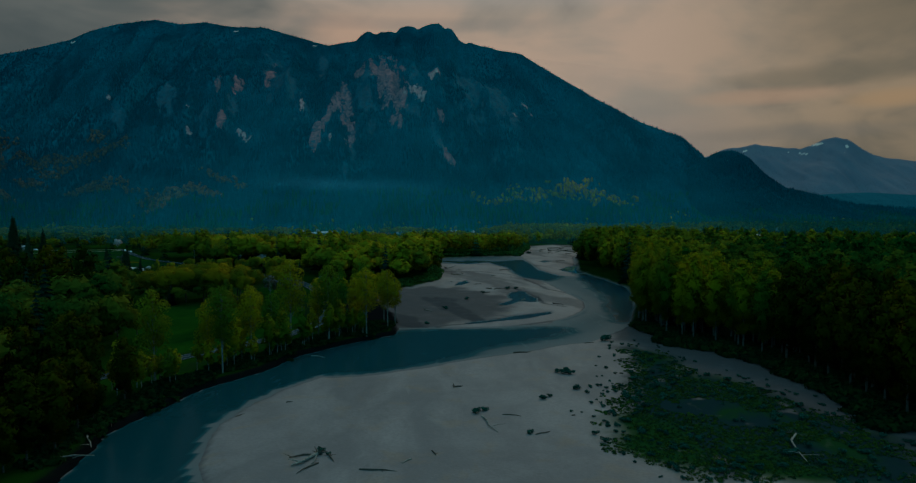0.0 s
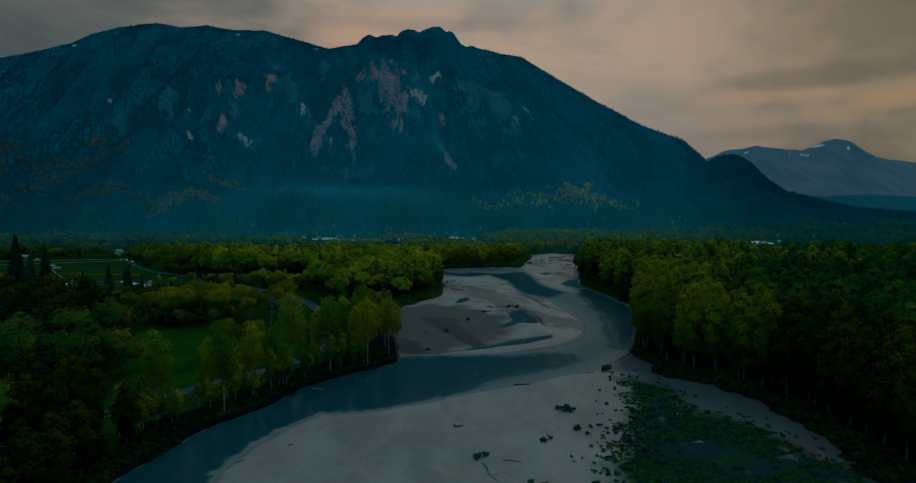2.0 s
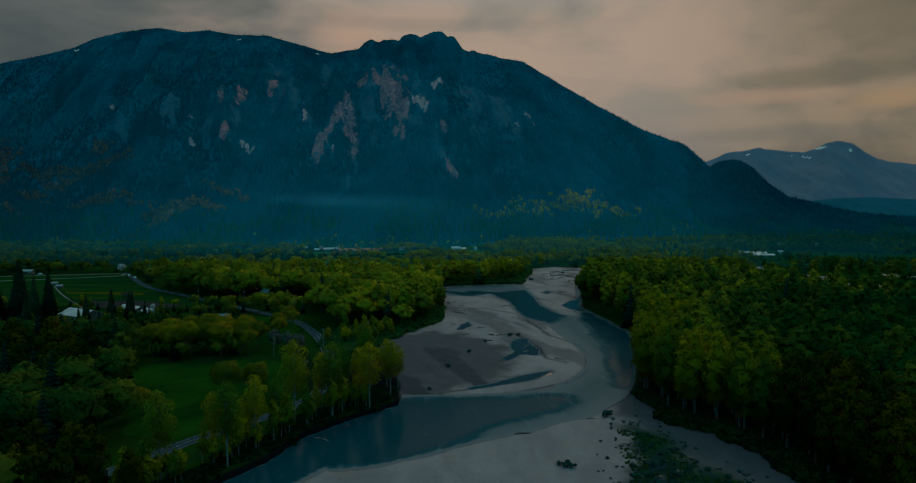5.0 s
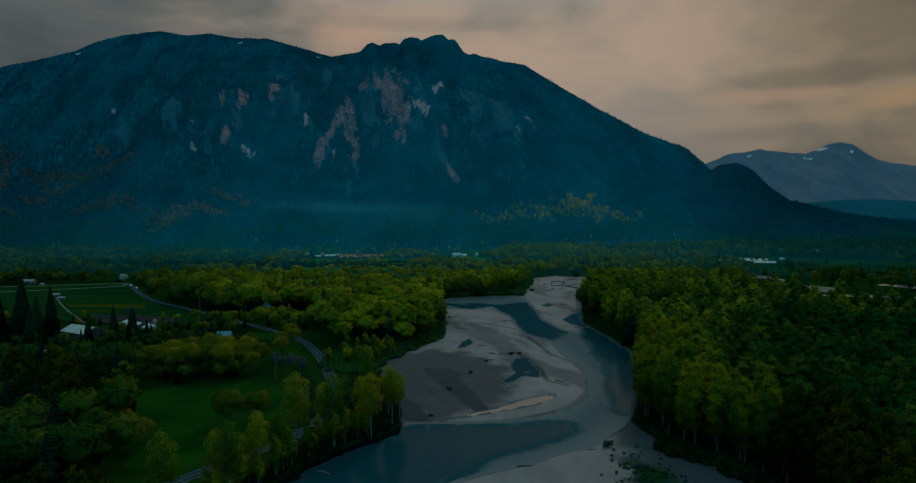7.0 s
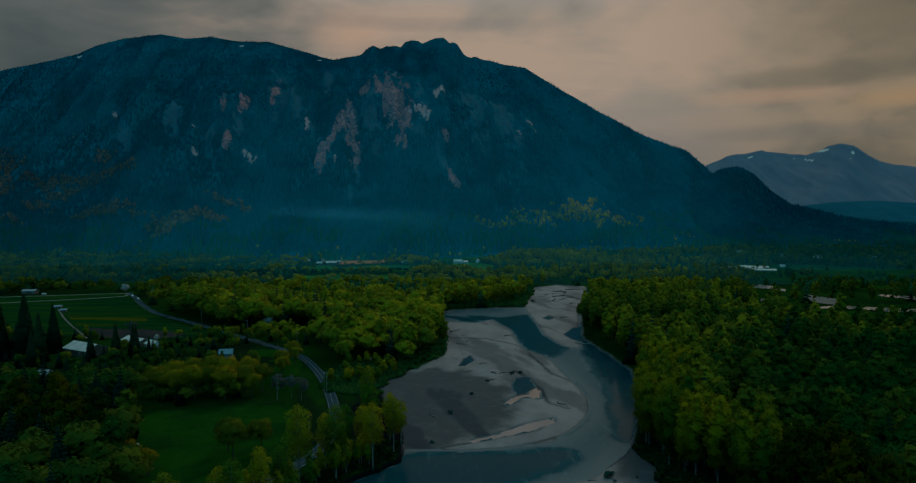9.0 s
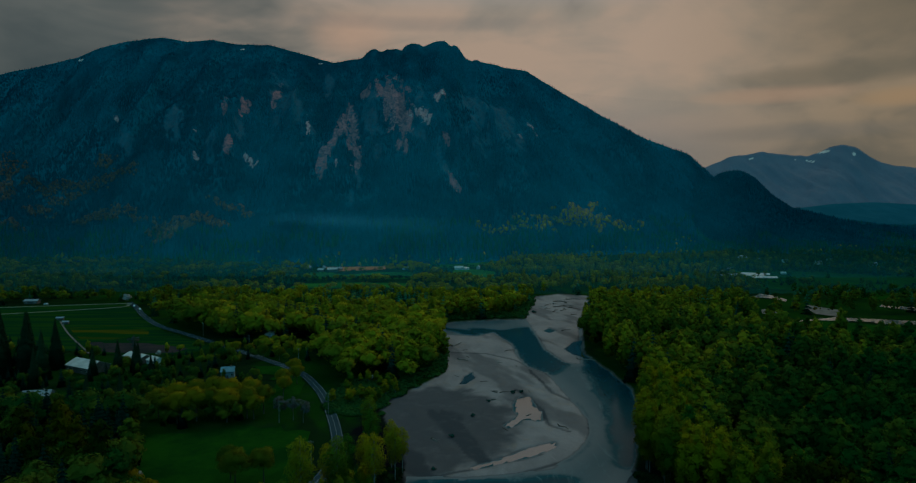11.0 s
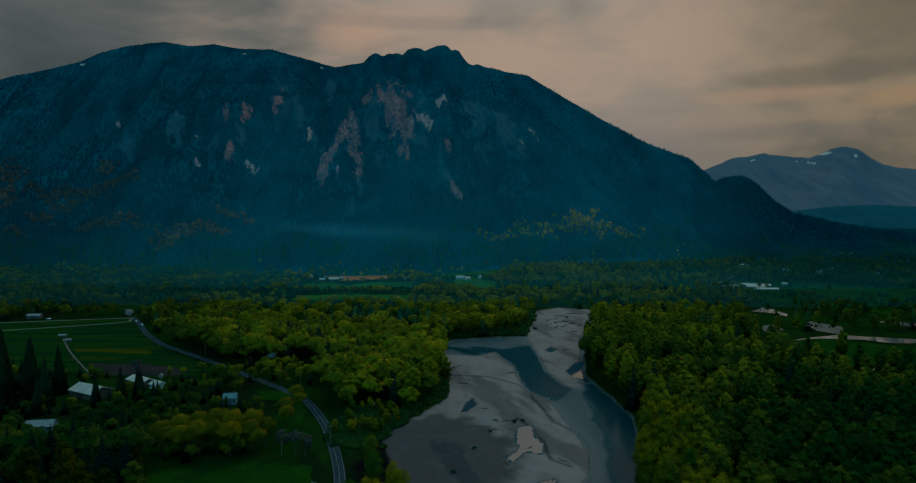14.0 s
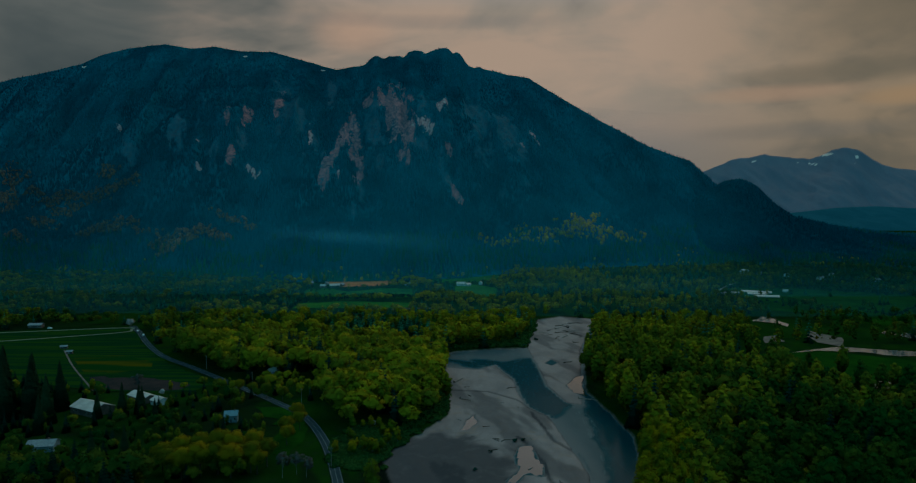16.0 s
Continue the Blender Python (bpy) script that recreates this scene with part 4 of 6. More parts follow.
def lobes_cottonwood(rng, h, low=0.30):
    """A tall narrow crown, full almost to the ground."""
    out = []
    for k in range(16):
        q = k / 15
        z = h * (low + (0.93 - low) * q)
        rad = h * (0.055 + 0.075 * math.sin(math.pi * min(1, 0.2 + 0.75 * q)))
        an, off = rng.random() * 6.28, rad * (1.0 if q < 0.9 else 0.3) * rng.random()
        out.append((math.cos(an) * off, math.sin(an) * off, z, rad * (0.7 + 0.4 * rng.random()), h * 0.075))
    return out


def lobes_dome(rng, h, low=0.30):
    """A broad crown with a rounded top, as in a closed stand."""
    out = []
    for k in range(17):
        q = (k + 0.5) / 17
        env = h * 0.165 * math.sin(math.pi * (0.16 + 0.72 * q)) ** 0.6
        an, off = 2.4 * k + rng.random() * 1.2, env * 0.62 * (0.55 + 0.45 * rng.random()) * (1.0 if q < 0.88 else 0.35)
        rad = env * 0.50 + h * 0.018
        out.append((math.cos(an) * off, math.sin(an) * off, h * (low + (0.92 - low) * q), rad * (0.85 + 0.3 * rng.random()), rad * 0.85))
    return out


def lobes_vase(rng, h):
    """An open crown on spreading upward limbs."""
    out = []
    for k in range(22):
        an, q = rng.random() * 6.28, rng.random()
        off = h * (0.07 + 0.23 * math.sin(math.pi * (0.25 + 0.6 * q))) * rng.random() ** 0.5
        out.append((math.cos(an) * off, math.sin(an) * off, h * (0.48 + 0.43 * q), h * (0.07 + 0.04 * rng.random()), h * 0.062))
    out.append((0, 0, h * 0.93, h * 0.06, h * 0.06))
    return out


def lobes_maple(rng, h):
    out = [(0, 0, h * 0.62, h * 0.27, h * 0.27)]
    for k in range(12):
        an, el = rng.random() * 6.28, rng.random() * 1.4 - 0.3
        out.append((math.cos(an) * math.cos(el) * h * 0.25, math.sin(an) * math.cos(el) * h * 0.25, h * (0.60 + 0.24 * math.sin(el)), h * 0.14, h * 0.12))
    return out


def fir_leaves(rng, h, tiers, per, width=0.17):
    """Drooping sprays in tiers round a conifer's stem."""
    out = []
    for k in range(tiers):
        q = k / (tiers - 1)
        z = h * (0.10 + 0.88 * q)
        rad = h * width * (1 - q) ** 0.85 + h * 0.008
        n = max(4, int(per * (1 - q * 0.6)))
        for j in range(n):
            an = 6.283 * (j + rng.random()) / n
            rr = rad * (0.75 + 0.5 * rng.random())
            w = rad * 0.45 + h * 0.010
            c, s = math.cos(an), math.sin(an)
            z0, z1 = z + h * 0.02, z - rr * 0.45
            out += [(0, 0, z0), (c * rr + s * w, s * rr - c * w, z1), (c * rr - s * w, s * rr + c * w, z1 - h * 0.01)]
    return np.array(out)


def tris(n):
    return np.arange(n * 3).reshape(-1, 3)


def tube(path, radii, sides=6):
    """A tapered tube along points; returns vertices and quads."""
    V, F = [], []
    for k, (p, r) in enumerate(zip(path, radii)):
        p = Vector(p)
        ahead = Vector(path[min(k + 1, len(path) - 1)]) - Vector(path[max(k - 1, 0)])
        rot = ahead.to_track_quat("Z", "Y")
        for j in range(sides):
            a = 6.283 * j / sides
            V.append(p + rot @ Vector((math.cos(a) * r, math.sin(a) * r, 0)))
    for k in range(len(path) - 1):
        for j in range(sides):
            i, i2 = k * sides + j, k * sides + (j + 1) % sides
            F.append((i, i2, i2 + sides, i + sides))
    return [tuple(v) for v in V], F


def joined(pieces):
    V, F = [], []
    for v, f in pieces:
        base = len(V)
        V += v
        F += [tuple(i + base for i in q) for q in f]
    return np.array(V), np.array(F)


def trunk_and_limbs(rng, h, lobes, r0, reach=0.85, every=2):
    lean = rng.normal(size=2) * h * 0.012
    stem = [(lean[0] * q * q, lean[1] * q * q, h * reach * q - 0.4 * (q == 0)) for q in (0, 0.08, 0.25, 0.5, 0.75, 1)]
    pieces = [tube(stem, [r0 * 1.35, r0, r0 * 0.85, r0 * 0.6, r0 * 0.35, r0 * 0.08], 7)]
    for x, y, z, rx, rz in lobes[::every]:
        z0 = max(h * 0.2, z - h * 0.13)
        pieces.append(tube([(0, 0, z0), (x * 0.5, y * 0.5, z - h * 0.04), (x * 1.1, y * 1.1, z + rz * 0.4)], [r0 * 0.35, r0 * 0.22, r0 * 0.05], 5))
    return joined(pieces)


def part(name, me, parent, label=""):
    ob = new(name, me)
    ob.parent = parent
    if label:
        ob["label"] = label
    return ob


def tree_template(kind, seed):
    rng = np.random.default_rng(seed)
    if kind == "cottonwood":
        h = 27.0
        lobes = lobes_dome(rng, h, 0.36)
        crown = leaf_cloud(rng, lobes, 3300, 0.46)
        tv, tf = trunk_and_limbs(rng, h, lobes, 0.26, every=1)
        mats, lab, bark = MAT_COTTON, "tall cottonwood with thin yellow-green spring leaves", MAT_BARK
    elif kind == "alder":
        h = 29.0
        lobes = lobes_dome(rng, h, 0.20)
        crown = np.concatenate([leaf_cloud(rng, lobes, 3000, 0.60), lobe_cores(rng, lobes, 0.66)])
        tv, tf = trunk_and_limbs(rng, h, lobes, 0.30)
        mats, lab, bark = MAT_ALDER, "tall slender alder with dense olive-green leaves", MAT_GREYBARK
    elif kind == "willow":
        # this kind is the alder shape with the dimmed leaf colour
        h = 24.0
        lobes = lobes_dome(rng, h, 0.16)
        crown = np.concatenate([leaf_cloud(rng, lobes, 2200, 0.66), lobe_cores(rng, lobes, 0.66)])
        tv, tf = trunk_and_limbs(rng, h, lobes, 0.28)
        mats, lab, bark = MAT_DIMLEAF, "dense alder-shaped tree near the river bank, dimming put into its olive-green leaves", MAT_DARKBARK
    elif kind == "maple":
        h = 17.0
        lobes = lobes_maple(rng, h)
        crown = np.concatenate([leaf_cloud(rng, lobes, 3200, 0.52), lobe_cores(rng, lobes, 0.70)])
        tv, tf = trunk_and_limbs(rng, h, lobes, 0.34, 0.6)
        mats, lab, bark = MAT_MAPLE, "round-crowned maple with golden-green spring leaves", MAT_DARKBARK
    elif kind == "fir":
        h = 27.0
        crown = fir_leaves(rng, h, 34, 20)
        tv, tf = joined([tube([(0, 0, -0.4), (0, 0, h * 0.5), (0, 0, h * 0.97)], [0.38, 0.22, 0.03], 7)])
        mats, lab, bark = MAT_FIR, "dark green fir with drooping tiers of branches", MAT_DARKBARK
    elif kind == "bare":
        h = 14.0
        lobes = lobes_vase(rng, h)
        crown = leaf_cloud(rng, lobes, 1500, 0.45)
        tv, tf = trunk_and_limbs(rng, h, lobes, 0.18, every=1)
        mats, lab, bark = MAT_TWIG, "leafless grey tree with a haze of fine twigs", MAT_BARK
    elif kind == "sapling":
        h = 11.0
        lobes = lobes_cottonwood(rng, h, 0.35)
        crown = leaf_cloud(rng, lobes, 800, 0.5)
        tv, tf = trunk_and_limbs(rng, h, lobes, 0.12)
        mats, lab, bark = MAT_COTTON, "thin young cottonwood with sparse yellow-green leaves", MAT_BARK
    else:
        h = 9.0
        lobes = lobes_maple(rng, h)
        crown = leaf_cloud(rng, lobes, 1100, 0.42)
        tv, tf = trunk_and_limbs(rng, h, lobes, 0.16, 0.6)
        mats, lab, bark = MAT_BLOSSOM, "small tree covered in white blossom", MAT_DARKBARK
    root = new(kind + "_tree")
    root.empty_display_size = 0.5
    part("trunk", mesh_from("trunk", tv, tf, bark, True), root)
    part("crown", mesh_from("crown", crown, tris(len(crown) // 3), mats, normals=soft_normals(crown)), root)
    return tagged(root, lab, "tree", group=kind + " trees")


def low_template(kind, seed, level):
    """Canopies for woods: level 0 is near, 2 is far."""
    rng = np.random.default_rng(seed)
    n, size = ((700, 0.85), (240, 1.30), (95, 2.4))[level]
    if kind in ("broad", "round"):
        lobes = lobes_dome(rng, 27.0, 0.28) if kind == "broad" else lobes_maple(rng, 18.0)
        leaves = leaf_cloud(rng, lobes, n, size)
        return np.concatenate([leaves, lobe_cores(rng, lobes)]) if level < 2 else leaves
    return fir_leaves(rng, 26.0, (20, 14, 9)[level], (14, 11, 8)[level])


def forest_mesh(name, templates, P, scale, turn, tint, pick, mat, soft=True):
    """Many trees in one mesh of loose leaf sprays."""
    VV, TT, NN = [], [], []
    for k, tpl in enumerate(templates):
        w = np.where(pick == k)[0]
        if len(w) == 0:
            continue
        c, s = np.cos(turn[w])[:, None], np.sin(turn[w])[:, None]
        x = (tpl[None, :, 0] * c - tpl[None, :, 1] * s) * scale[w, :1] + P[w, 0:1]
        y = (tpl[None, :, 0] * s + tpl[None, :, 1] * c) * scale[w, :1] + P[w, 1:2]
        z = tpl[None, :, 2] * scale[w, 1:2] + P[w, 2:3]
        VV.append(np.stack([x, y, z], -1).reshape(-1, 3))
        TT.append(np.repeat(tint[w], len(tpl)))
        if soft:
            tn = soft_normals(tpl)
            NN.append(np.stack([tn[None, :, 0] * c - tn[None, :, 1] * s, tn[None, :, 0] * s + tn[None, :, 1] * c, np.broadcast_to(tn[None, :, 2], x.shape)], -1).reshape(-1, 3))
    V = np.concatenate(VV)
    return mesh_from(name, V, tris(len(V) // 3), mat, False, {"tint": np.concatenate(TT)}, np.concatenate(NN) if soft else None)


SCRUB_SLOPE = [(-70, 330), (-47, 328), (-42, 352), (-34, 374), (-46, 392), (-66, 400), (-76, 372)]
LAWN = [(-152, 438), (-100, 442), (-80, 388), (-66, 330), (-68, 300), (-104, 306), (-114, 346), (-120, 394)]
KEEP_OUT = [SCRUB_SLOPE, LAWN, LEFT_FIELD, MEADOW, PLOUGHED] + PASTURES[:4] + PASTURES[5:] + SIDE_RIVER + SHINGLE
YARDS = [(-246, 420, 26), (-224, 443, 22), (-148, 403, 13), (-235, 352, 14), (-212, 1059, 30), (-239, 1097, 22), (-4, 1084, 26), (23, 1100, 14),
         (547, 1289, 24), (-469, 709, 20), (408, 996, 24), (448, 990, 30)]


def open_ground(X, Y, margin=2.0):
    """True where trees may stand."""
    ok = inside_by(CORRIDOR, X, Y) < -margin
    for p in KEEP_OUT:
        ok &= inside_by(p, X, Y) < -1.0
    # open land in front of the far fields, and a thinly wooded glade by the side channel
    for p in [PLOUGHED] + PASTURES[:4]:
        ok &= inside_by(p, X, Y + 30) < -2.0
    ok &= (inside_by(PASTURES[4], X, Y + 30) < -2.0) | (fbm(X / 55, Y / 40, 3, 91) > 0.58)
    ok &= (inside_by(GLADE, X, Y) < 0) | (hash2(np.floor(X).astype(int), np.floor(Y).astype(int), 19) < 0.26)
    for line, gap in ((ROAD, 6.5), (PATH_LOOP, 4.0), (TRACK, 4.0)):
        ok &= line_gap(line, X, Y) > gap
    for cx, cy, r in YARDS:
        ok &= np.hypot(X - cx, Y - cy) > r
    ok &= np.abs(X) < 0.76 * Y + 30
    return ok


def scatter(y0, y1, gap, seed, x0=-1500, x1=1500):
    """Jittered stand points."""
    rng = np.random.default_rng(seed)
    X, Y = np.meshgrid(np.arange(max(x0, -0.78 * y1 - 30), min(x1, 0.78 * y1 + 30), gap), np.arange(y0, y1, gap))
    X = (X + (rng.random(X.shape) - 0.5) * gap * 1.1).ravel()
    Y = (Y + (rng.random(Y.shape) - 0.5) * gap * 1.1).ravel()
    ok = open_ground(X, Y)
    return X[ok], Y[ok], rng


def plant(y0, y1, gap, seed, level):
    """A band of woodland across the valley, as canopies of three kinds."""
    X, Y, rng = scatter(y0, y1, gap, seed)
    far = ramp(Y, 520, 800)
    near_row = (Y < 330) & (inside_by(CORRIDOR, X, Y) > -22)
    verge = (X < 0) & (Y < 300) & (line_gap(ROAD, X, Y) < 16)
    keep = ~near_row & ~verge & (Y < 1190 + 0.3 * np.clip(X, 0, 900) + 60)
    X, Y, far = X[keep], Y[keep], far[keep]
    stand = fbm(X / 80, Y / 80, 4, 61)
    side = ramp(X, 20, 90)
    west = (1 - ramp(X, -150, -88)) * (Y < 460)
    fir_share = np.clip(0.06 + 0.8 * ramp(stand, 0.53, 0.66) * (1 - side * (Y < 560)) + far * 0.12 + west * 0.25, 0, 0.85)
    thin = fbm(X / 70, Y / 50, 3, 77)
    stay = rng.random(len(X)) < np.where(far > 0.3, 0.30 + 1.5 * (thin - 0.3), 0.97)
    X, Y, stand, side, fir_share, far, west = (a[stay] for a in (X, Y, stand, side, fir_share, far, west))
    u = rng.random(len(X))
    kind = np.where(u < fir_share, 2, np.where(rng.random(len(X)) < 0.15 + 0.55 * (1 - side), 1, 0))
    P = np.stack([X, Y, np.full(len(X), BANK - 0.2)], 1)
    grove = fbm(X / 45, Y / 45, 3, 88)
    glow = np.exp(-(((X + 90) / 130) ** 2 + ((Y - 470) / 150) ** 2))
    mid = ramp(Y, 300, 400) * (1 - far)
    # west lowers the tint to imitate dimming at the view's lower left
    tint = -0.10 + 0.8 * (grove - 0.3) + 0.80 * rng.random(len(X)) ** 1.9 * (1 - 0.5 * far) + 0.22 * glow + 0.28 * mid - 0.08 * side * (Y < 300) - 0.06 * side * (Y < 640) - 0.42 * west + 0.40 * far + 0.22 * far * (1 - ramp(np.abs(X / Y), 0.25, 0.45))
    # woods towards either side are tinted darker, like the view's dim edges
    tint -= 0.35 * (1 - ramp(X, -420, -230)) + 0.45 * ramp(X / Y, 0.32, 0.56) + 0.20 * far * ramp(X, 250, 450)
    # near-left tint is halved for that same painted dimming
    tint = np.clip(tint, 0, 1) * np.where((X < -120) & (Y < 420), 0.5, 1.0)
    # far conifers take the haze-coloured green instead of the dark canopy
    made = ((0, "broad", "woodland_cottonwood", MAT_ALDERWOOD), (1, "round", "woodland_maple", MAT_BROAD), (2, "fir", "woodland_conifer", MAT_DARKWOOD if level < 2 else MAT_HAZEDWOOD))
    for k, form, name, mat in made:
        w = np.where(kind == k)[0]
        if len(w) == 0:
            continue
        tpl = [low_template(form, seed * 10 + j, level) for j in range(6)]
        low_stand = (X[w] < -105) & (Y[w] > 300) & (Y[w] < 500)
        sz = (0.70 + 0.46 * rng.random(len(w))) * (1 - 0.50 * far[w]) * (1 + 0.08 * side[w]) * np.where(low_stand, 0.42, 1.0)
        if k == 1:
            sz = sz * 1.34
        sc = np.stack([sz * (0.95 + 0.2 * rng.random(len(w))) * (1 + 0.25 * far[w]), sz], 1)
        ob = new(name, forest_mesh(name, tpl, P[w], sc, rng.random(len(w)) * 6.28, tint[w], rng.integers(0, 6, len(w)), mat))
        tagged(ob, ("dense yellow-green broadleaf wood on the valley floor" if k < 2 else "dark blue-green conifers among the valley woods"), "woodland", kind="stuff")


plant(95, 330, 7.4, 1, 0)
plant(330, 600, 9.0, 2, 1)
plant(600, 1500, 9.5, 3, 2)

# hedges and scrub between the far fields
def hedge(line, width, gap, seed, size):
    rng = np.random.default_rng(seed)
    c = smooth_line(line, gap)
    X, Y = c[:, 0] + rng.normal(size=len(c)) * width, c[:, 1] + rng.normal(size=len(c)) * width
    ok = fbm(X / 25, Y / 25, 3, seed) > 0.36
    X, Y = X[ok], Y[ok]
    n = len(X)
    sz = size * (0.6 + 0.9 * rng.random(n))
    tpl = [low_template("round", 700 + seed + j, 2) for j in range(3)]
    ob = new("hedge", forest_mesh("hedge", tpl, np.stack([X, Y, np.full(n, BANK)], 1), np.stack([sz * 1.3, sz], 1), rng.random(n) * 6.28, 0.5 * rng.random(n) ** 2, rng.integers(0, 3, n), MAT_HEDGE))
    tagged(ob, "ragged dark blue-green hedge between far fields", "hedge", kind="stuff")


for k, line in enumerate(([(-330, 1000), (-230, 1012), (-150, 1062), (-60, 1068)], [(-300, 930), (-200, 946), (-120, 952), (-40, 918)], [(-280, 880), (-180, 915), (-90, 930)],
                          [(-120, 1110), (-60, 1125), (10, 1110), (60, 1160)], [(-70, 960), (-60, 1060), (-48, 1120)], [(-270, 1210), (-160, 1245), (-60, 1300), (70, 1310)],
                          [(370, 900), (440, 880), (520, 800), (600, 860)], [(480, 1110), (580, 1010), (680, 960)])):
    hedge(line, 5.0, 3.2, 40 + k, 0.24 + 0.06 * (k % 3))

# conifers on the mountain
def slope_trees(sheet, count, seed, zone, mat, form, name, label, size, low=0.02, tone=0.0):
    """Trees strewn over a slope where zone(across, share of height, x, z, rng) allows, off the bare rock."""
    X, Y, Z, S, U, bare = sheet
    rng = np.random.default_rng(seed)
    r = rng.random(count) * (np.sum(S[:, 0] <= 1) - 1.01)
    c = rng.random(count) * (X.shape[1] - 1.01)
    i, j = r.astype(int), c.astype(int)
    a, b = (r - i), (c - j)
    mix = lambda A: (A[i, j] * (1 - a) + A[i + 1, j] * a) * (1 - b) + (A[i, j + 1] * (1 - a) + A[i + 1, j + 1] * a) * b
    px, py, pz = mix(X), mix(Y), mix(Z)
    ok = (S[i, j] > low) & (np.abs(px) < 0.76 * py)
    ok &= zone(mix(U), mix(S), px, pz, rng) & (mix(bare) < 0.15 + 0.4 * rng.random(count))
    px, py, pz = px[ok], py[ok], pz[ok]
    n = len(px)
    tpl = [form(np.random.default_rng(seed + k)) for k in range(4)]
    sz = size * (0.7 + 0.6 * rng.random(n)) * (1.15 - 0.6 * np.clip(pz / 620, 0, 1))
    # light on spurs and shade in gullies, put into the tree tint
    spur_light = 1 - np.abs(fbm((px + 0.75 * pz) / 95, pz / 260, 4, 5) - 0.5) * 3.6
    # the tint also imitates dimming towards the view's left side
    tint = np.clip(0.30 * spur_light + fbm(px / 110, pz / 190, 5, 6) * 2.2 - 1.0 + 0.35 * rng.random(n) - 0.40 * (1 - ramp(px / py, -0.66, -0.36)) + tone, 0, 1)
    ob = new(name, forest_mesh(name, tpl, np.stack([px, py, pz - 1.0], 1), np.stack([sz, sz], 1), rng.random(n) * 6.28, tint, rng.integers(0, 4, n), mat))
    return tagged(ob, label, "woodland", kind="stuff")


def cone_tree(rng):
    """A small steep conifer: three sides and a blunt tip."""
    out = []
    for k in range(3):
        a, b = 6.283 * k / 3, 6.283 * (k + 1) / 3
        r = 4.2 * (0.85 + 0.3 * rng.random())
        out += [(0, 0, 24), (math.cos(a) * r, math.sin(a) * r, 0), (math.cos(b) * r, math.sin(b) * r, 0)]
    return np.array(out)


small_fir = cone_tree
small_leaf = lambda rng: leaf_cloud(rng, [(0, 0, 9, 4.5, 5.5)], 20, 3.4)
everywhere = lambda u, s, x, z, rng: x > -9e9
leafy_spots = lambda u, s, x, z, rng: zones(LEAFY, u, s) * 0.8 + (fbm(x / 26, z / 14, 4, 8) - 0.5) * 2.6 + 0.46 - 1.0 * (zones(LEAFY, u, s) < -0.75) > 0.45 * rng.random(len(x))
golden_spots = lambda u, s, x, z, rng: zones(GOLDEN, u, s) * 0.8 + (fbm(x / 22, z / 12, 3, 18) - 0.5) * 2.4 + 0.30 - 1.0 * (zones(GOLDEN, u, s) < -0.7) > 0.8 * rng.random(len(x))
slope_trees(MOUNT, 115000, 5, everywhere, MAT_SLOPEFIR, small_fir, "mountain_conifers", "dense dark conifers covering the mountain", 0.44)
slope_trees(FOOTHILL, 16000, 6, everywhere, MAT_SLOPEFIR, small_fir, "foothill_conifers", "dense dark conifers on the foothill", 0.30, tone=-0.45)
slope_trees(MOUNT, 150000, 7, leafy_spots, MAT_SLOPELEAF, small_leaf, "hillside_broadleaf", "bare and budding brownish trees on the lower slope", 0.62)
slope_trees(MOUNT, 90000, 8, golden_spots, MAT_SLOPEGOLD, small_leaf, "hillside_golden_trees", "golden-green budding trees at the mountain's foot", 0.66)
# the haze-coloured green again, along the hill foot
slope_trees(MOUNT, 90000, 9, lambda u, s, x, z, rng: (z < 75) & (fbm(x / 60, z / 14, 3, 28) - z / 260 > 0.30 + 0.25 * rng.random(len(x))), MAT_HAZEDWOOD, small_fir,
            "hillfoot_conifers", "green conifers with haze in their colour where the valley meets the mountain", 0.55, 0.0)
slope_trees(MOUNT, 30000, 10, lambda u, s, x, z, rng: (z < 45) & (fbm(x / 40, z / 12, 3, 38) - z / 120 > 0.46 + 0.30 * rng.random(len(x))), MAT_SLOPEGOLD, small_leaf,
            "hillfoot_broadleaf", "golden-green trees along the foot of the mountain", 0.55, 0.0)

# trees along the river, each its own
TEMPLATES = {k: [tree_template(k, 100 + 10 * q + j) for j in range(n)]
             for q, (k, n) in enumerate((("cottonwood", 5), ("alder", 5), ("willow", 4), ("maple", 3), ("fir", 3), ("blossom", 2), ("bare", 2), ("sapling", 3)))}
USED = set()


def stand_copy(bank, x, y, z, size, rng, slim=1.0):
    """Stands one of a kind at a place; the first use moves the pattern itself."""
    j = int(rng.integers(0, len(bank)))
    wide = size * slim
    turn = Euler((0, 0, rng.random() * 6.28))
    src = bank[j]
    if src.name not in USED:
        USED.add(src.name)
        src.matrix_basis = Matrix.LocRotScale((x, y, z), turn, Vector((wide, wide, size)))
        return src
    keep = src.matrix_basis.copy()
    src.matrix_basis = Matrix.Identity(4)
    made = copy_thing(src, Matrix.LocRotScale((x, y, z), turn, Vector((wide, wide, size))))
    src.matrix_basis = keep
    return made


def stand_tree(kind, x, y, size, rng, slim=1.0):
    return stand_copy(TEMPLATES[kind], x, y, BANK - 0.25, size, rng, slim)


# far bank of the river: a closed edge of alders
X, Y, rng = scatter(118, 330, 5.6, 12)
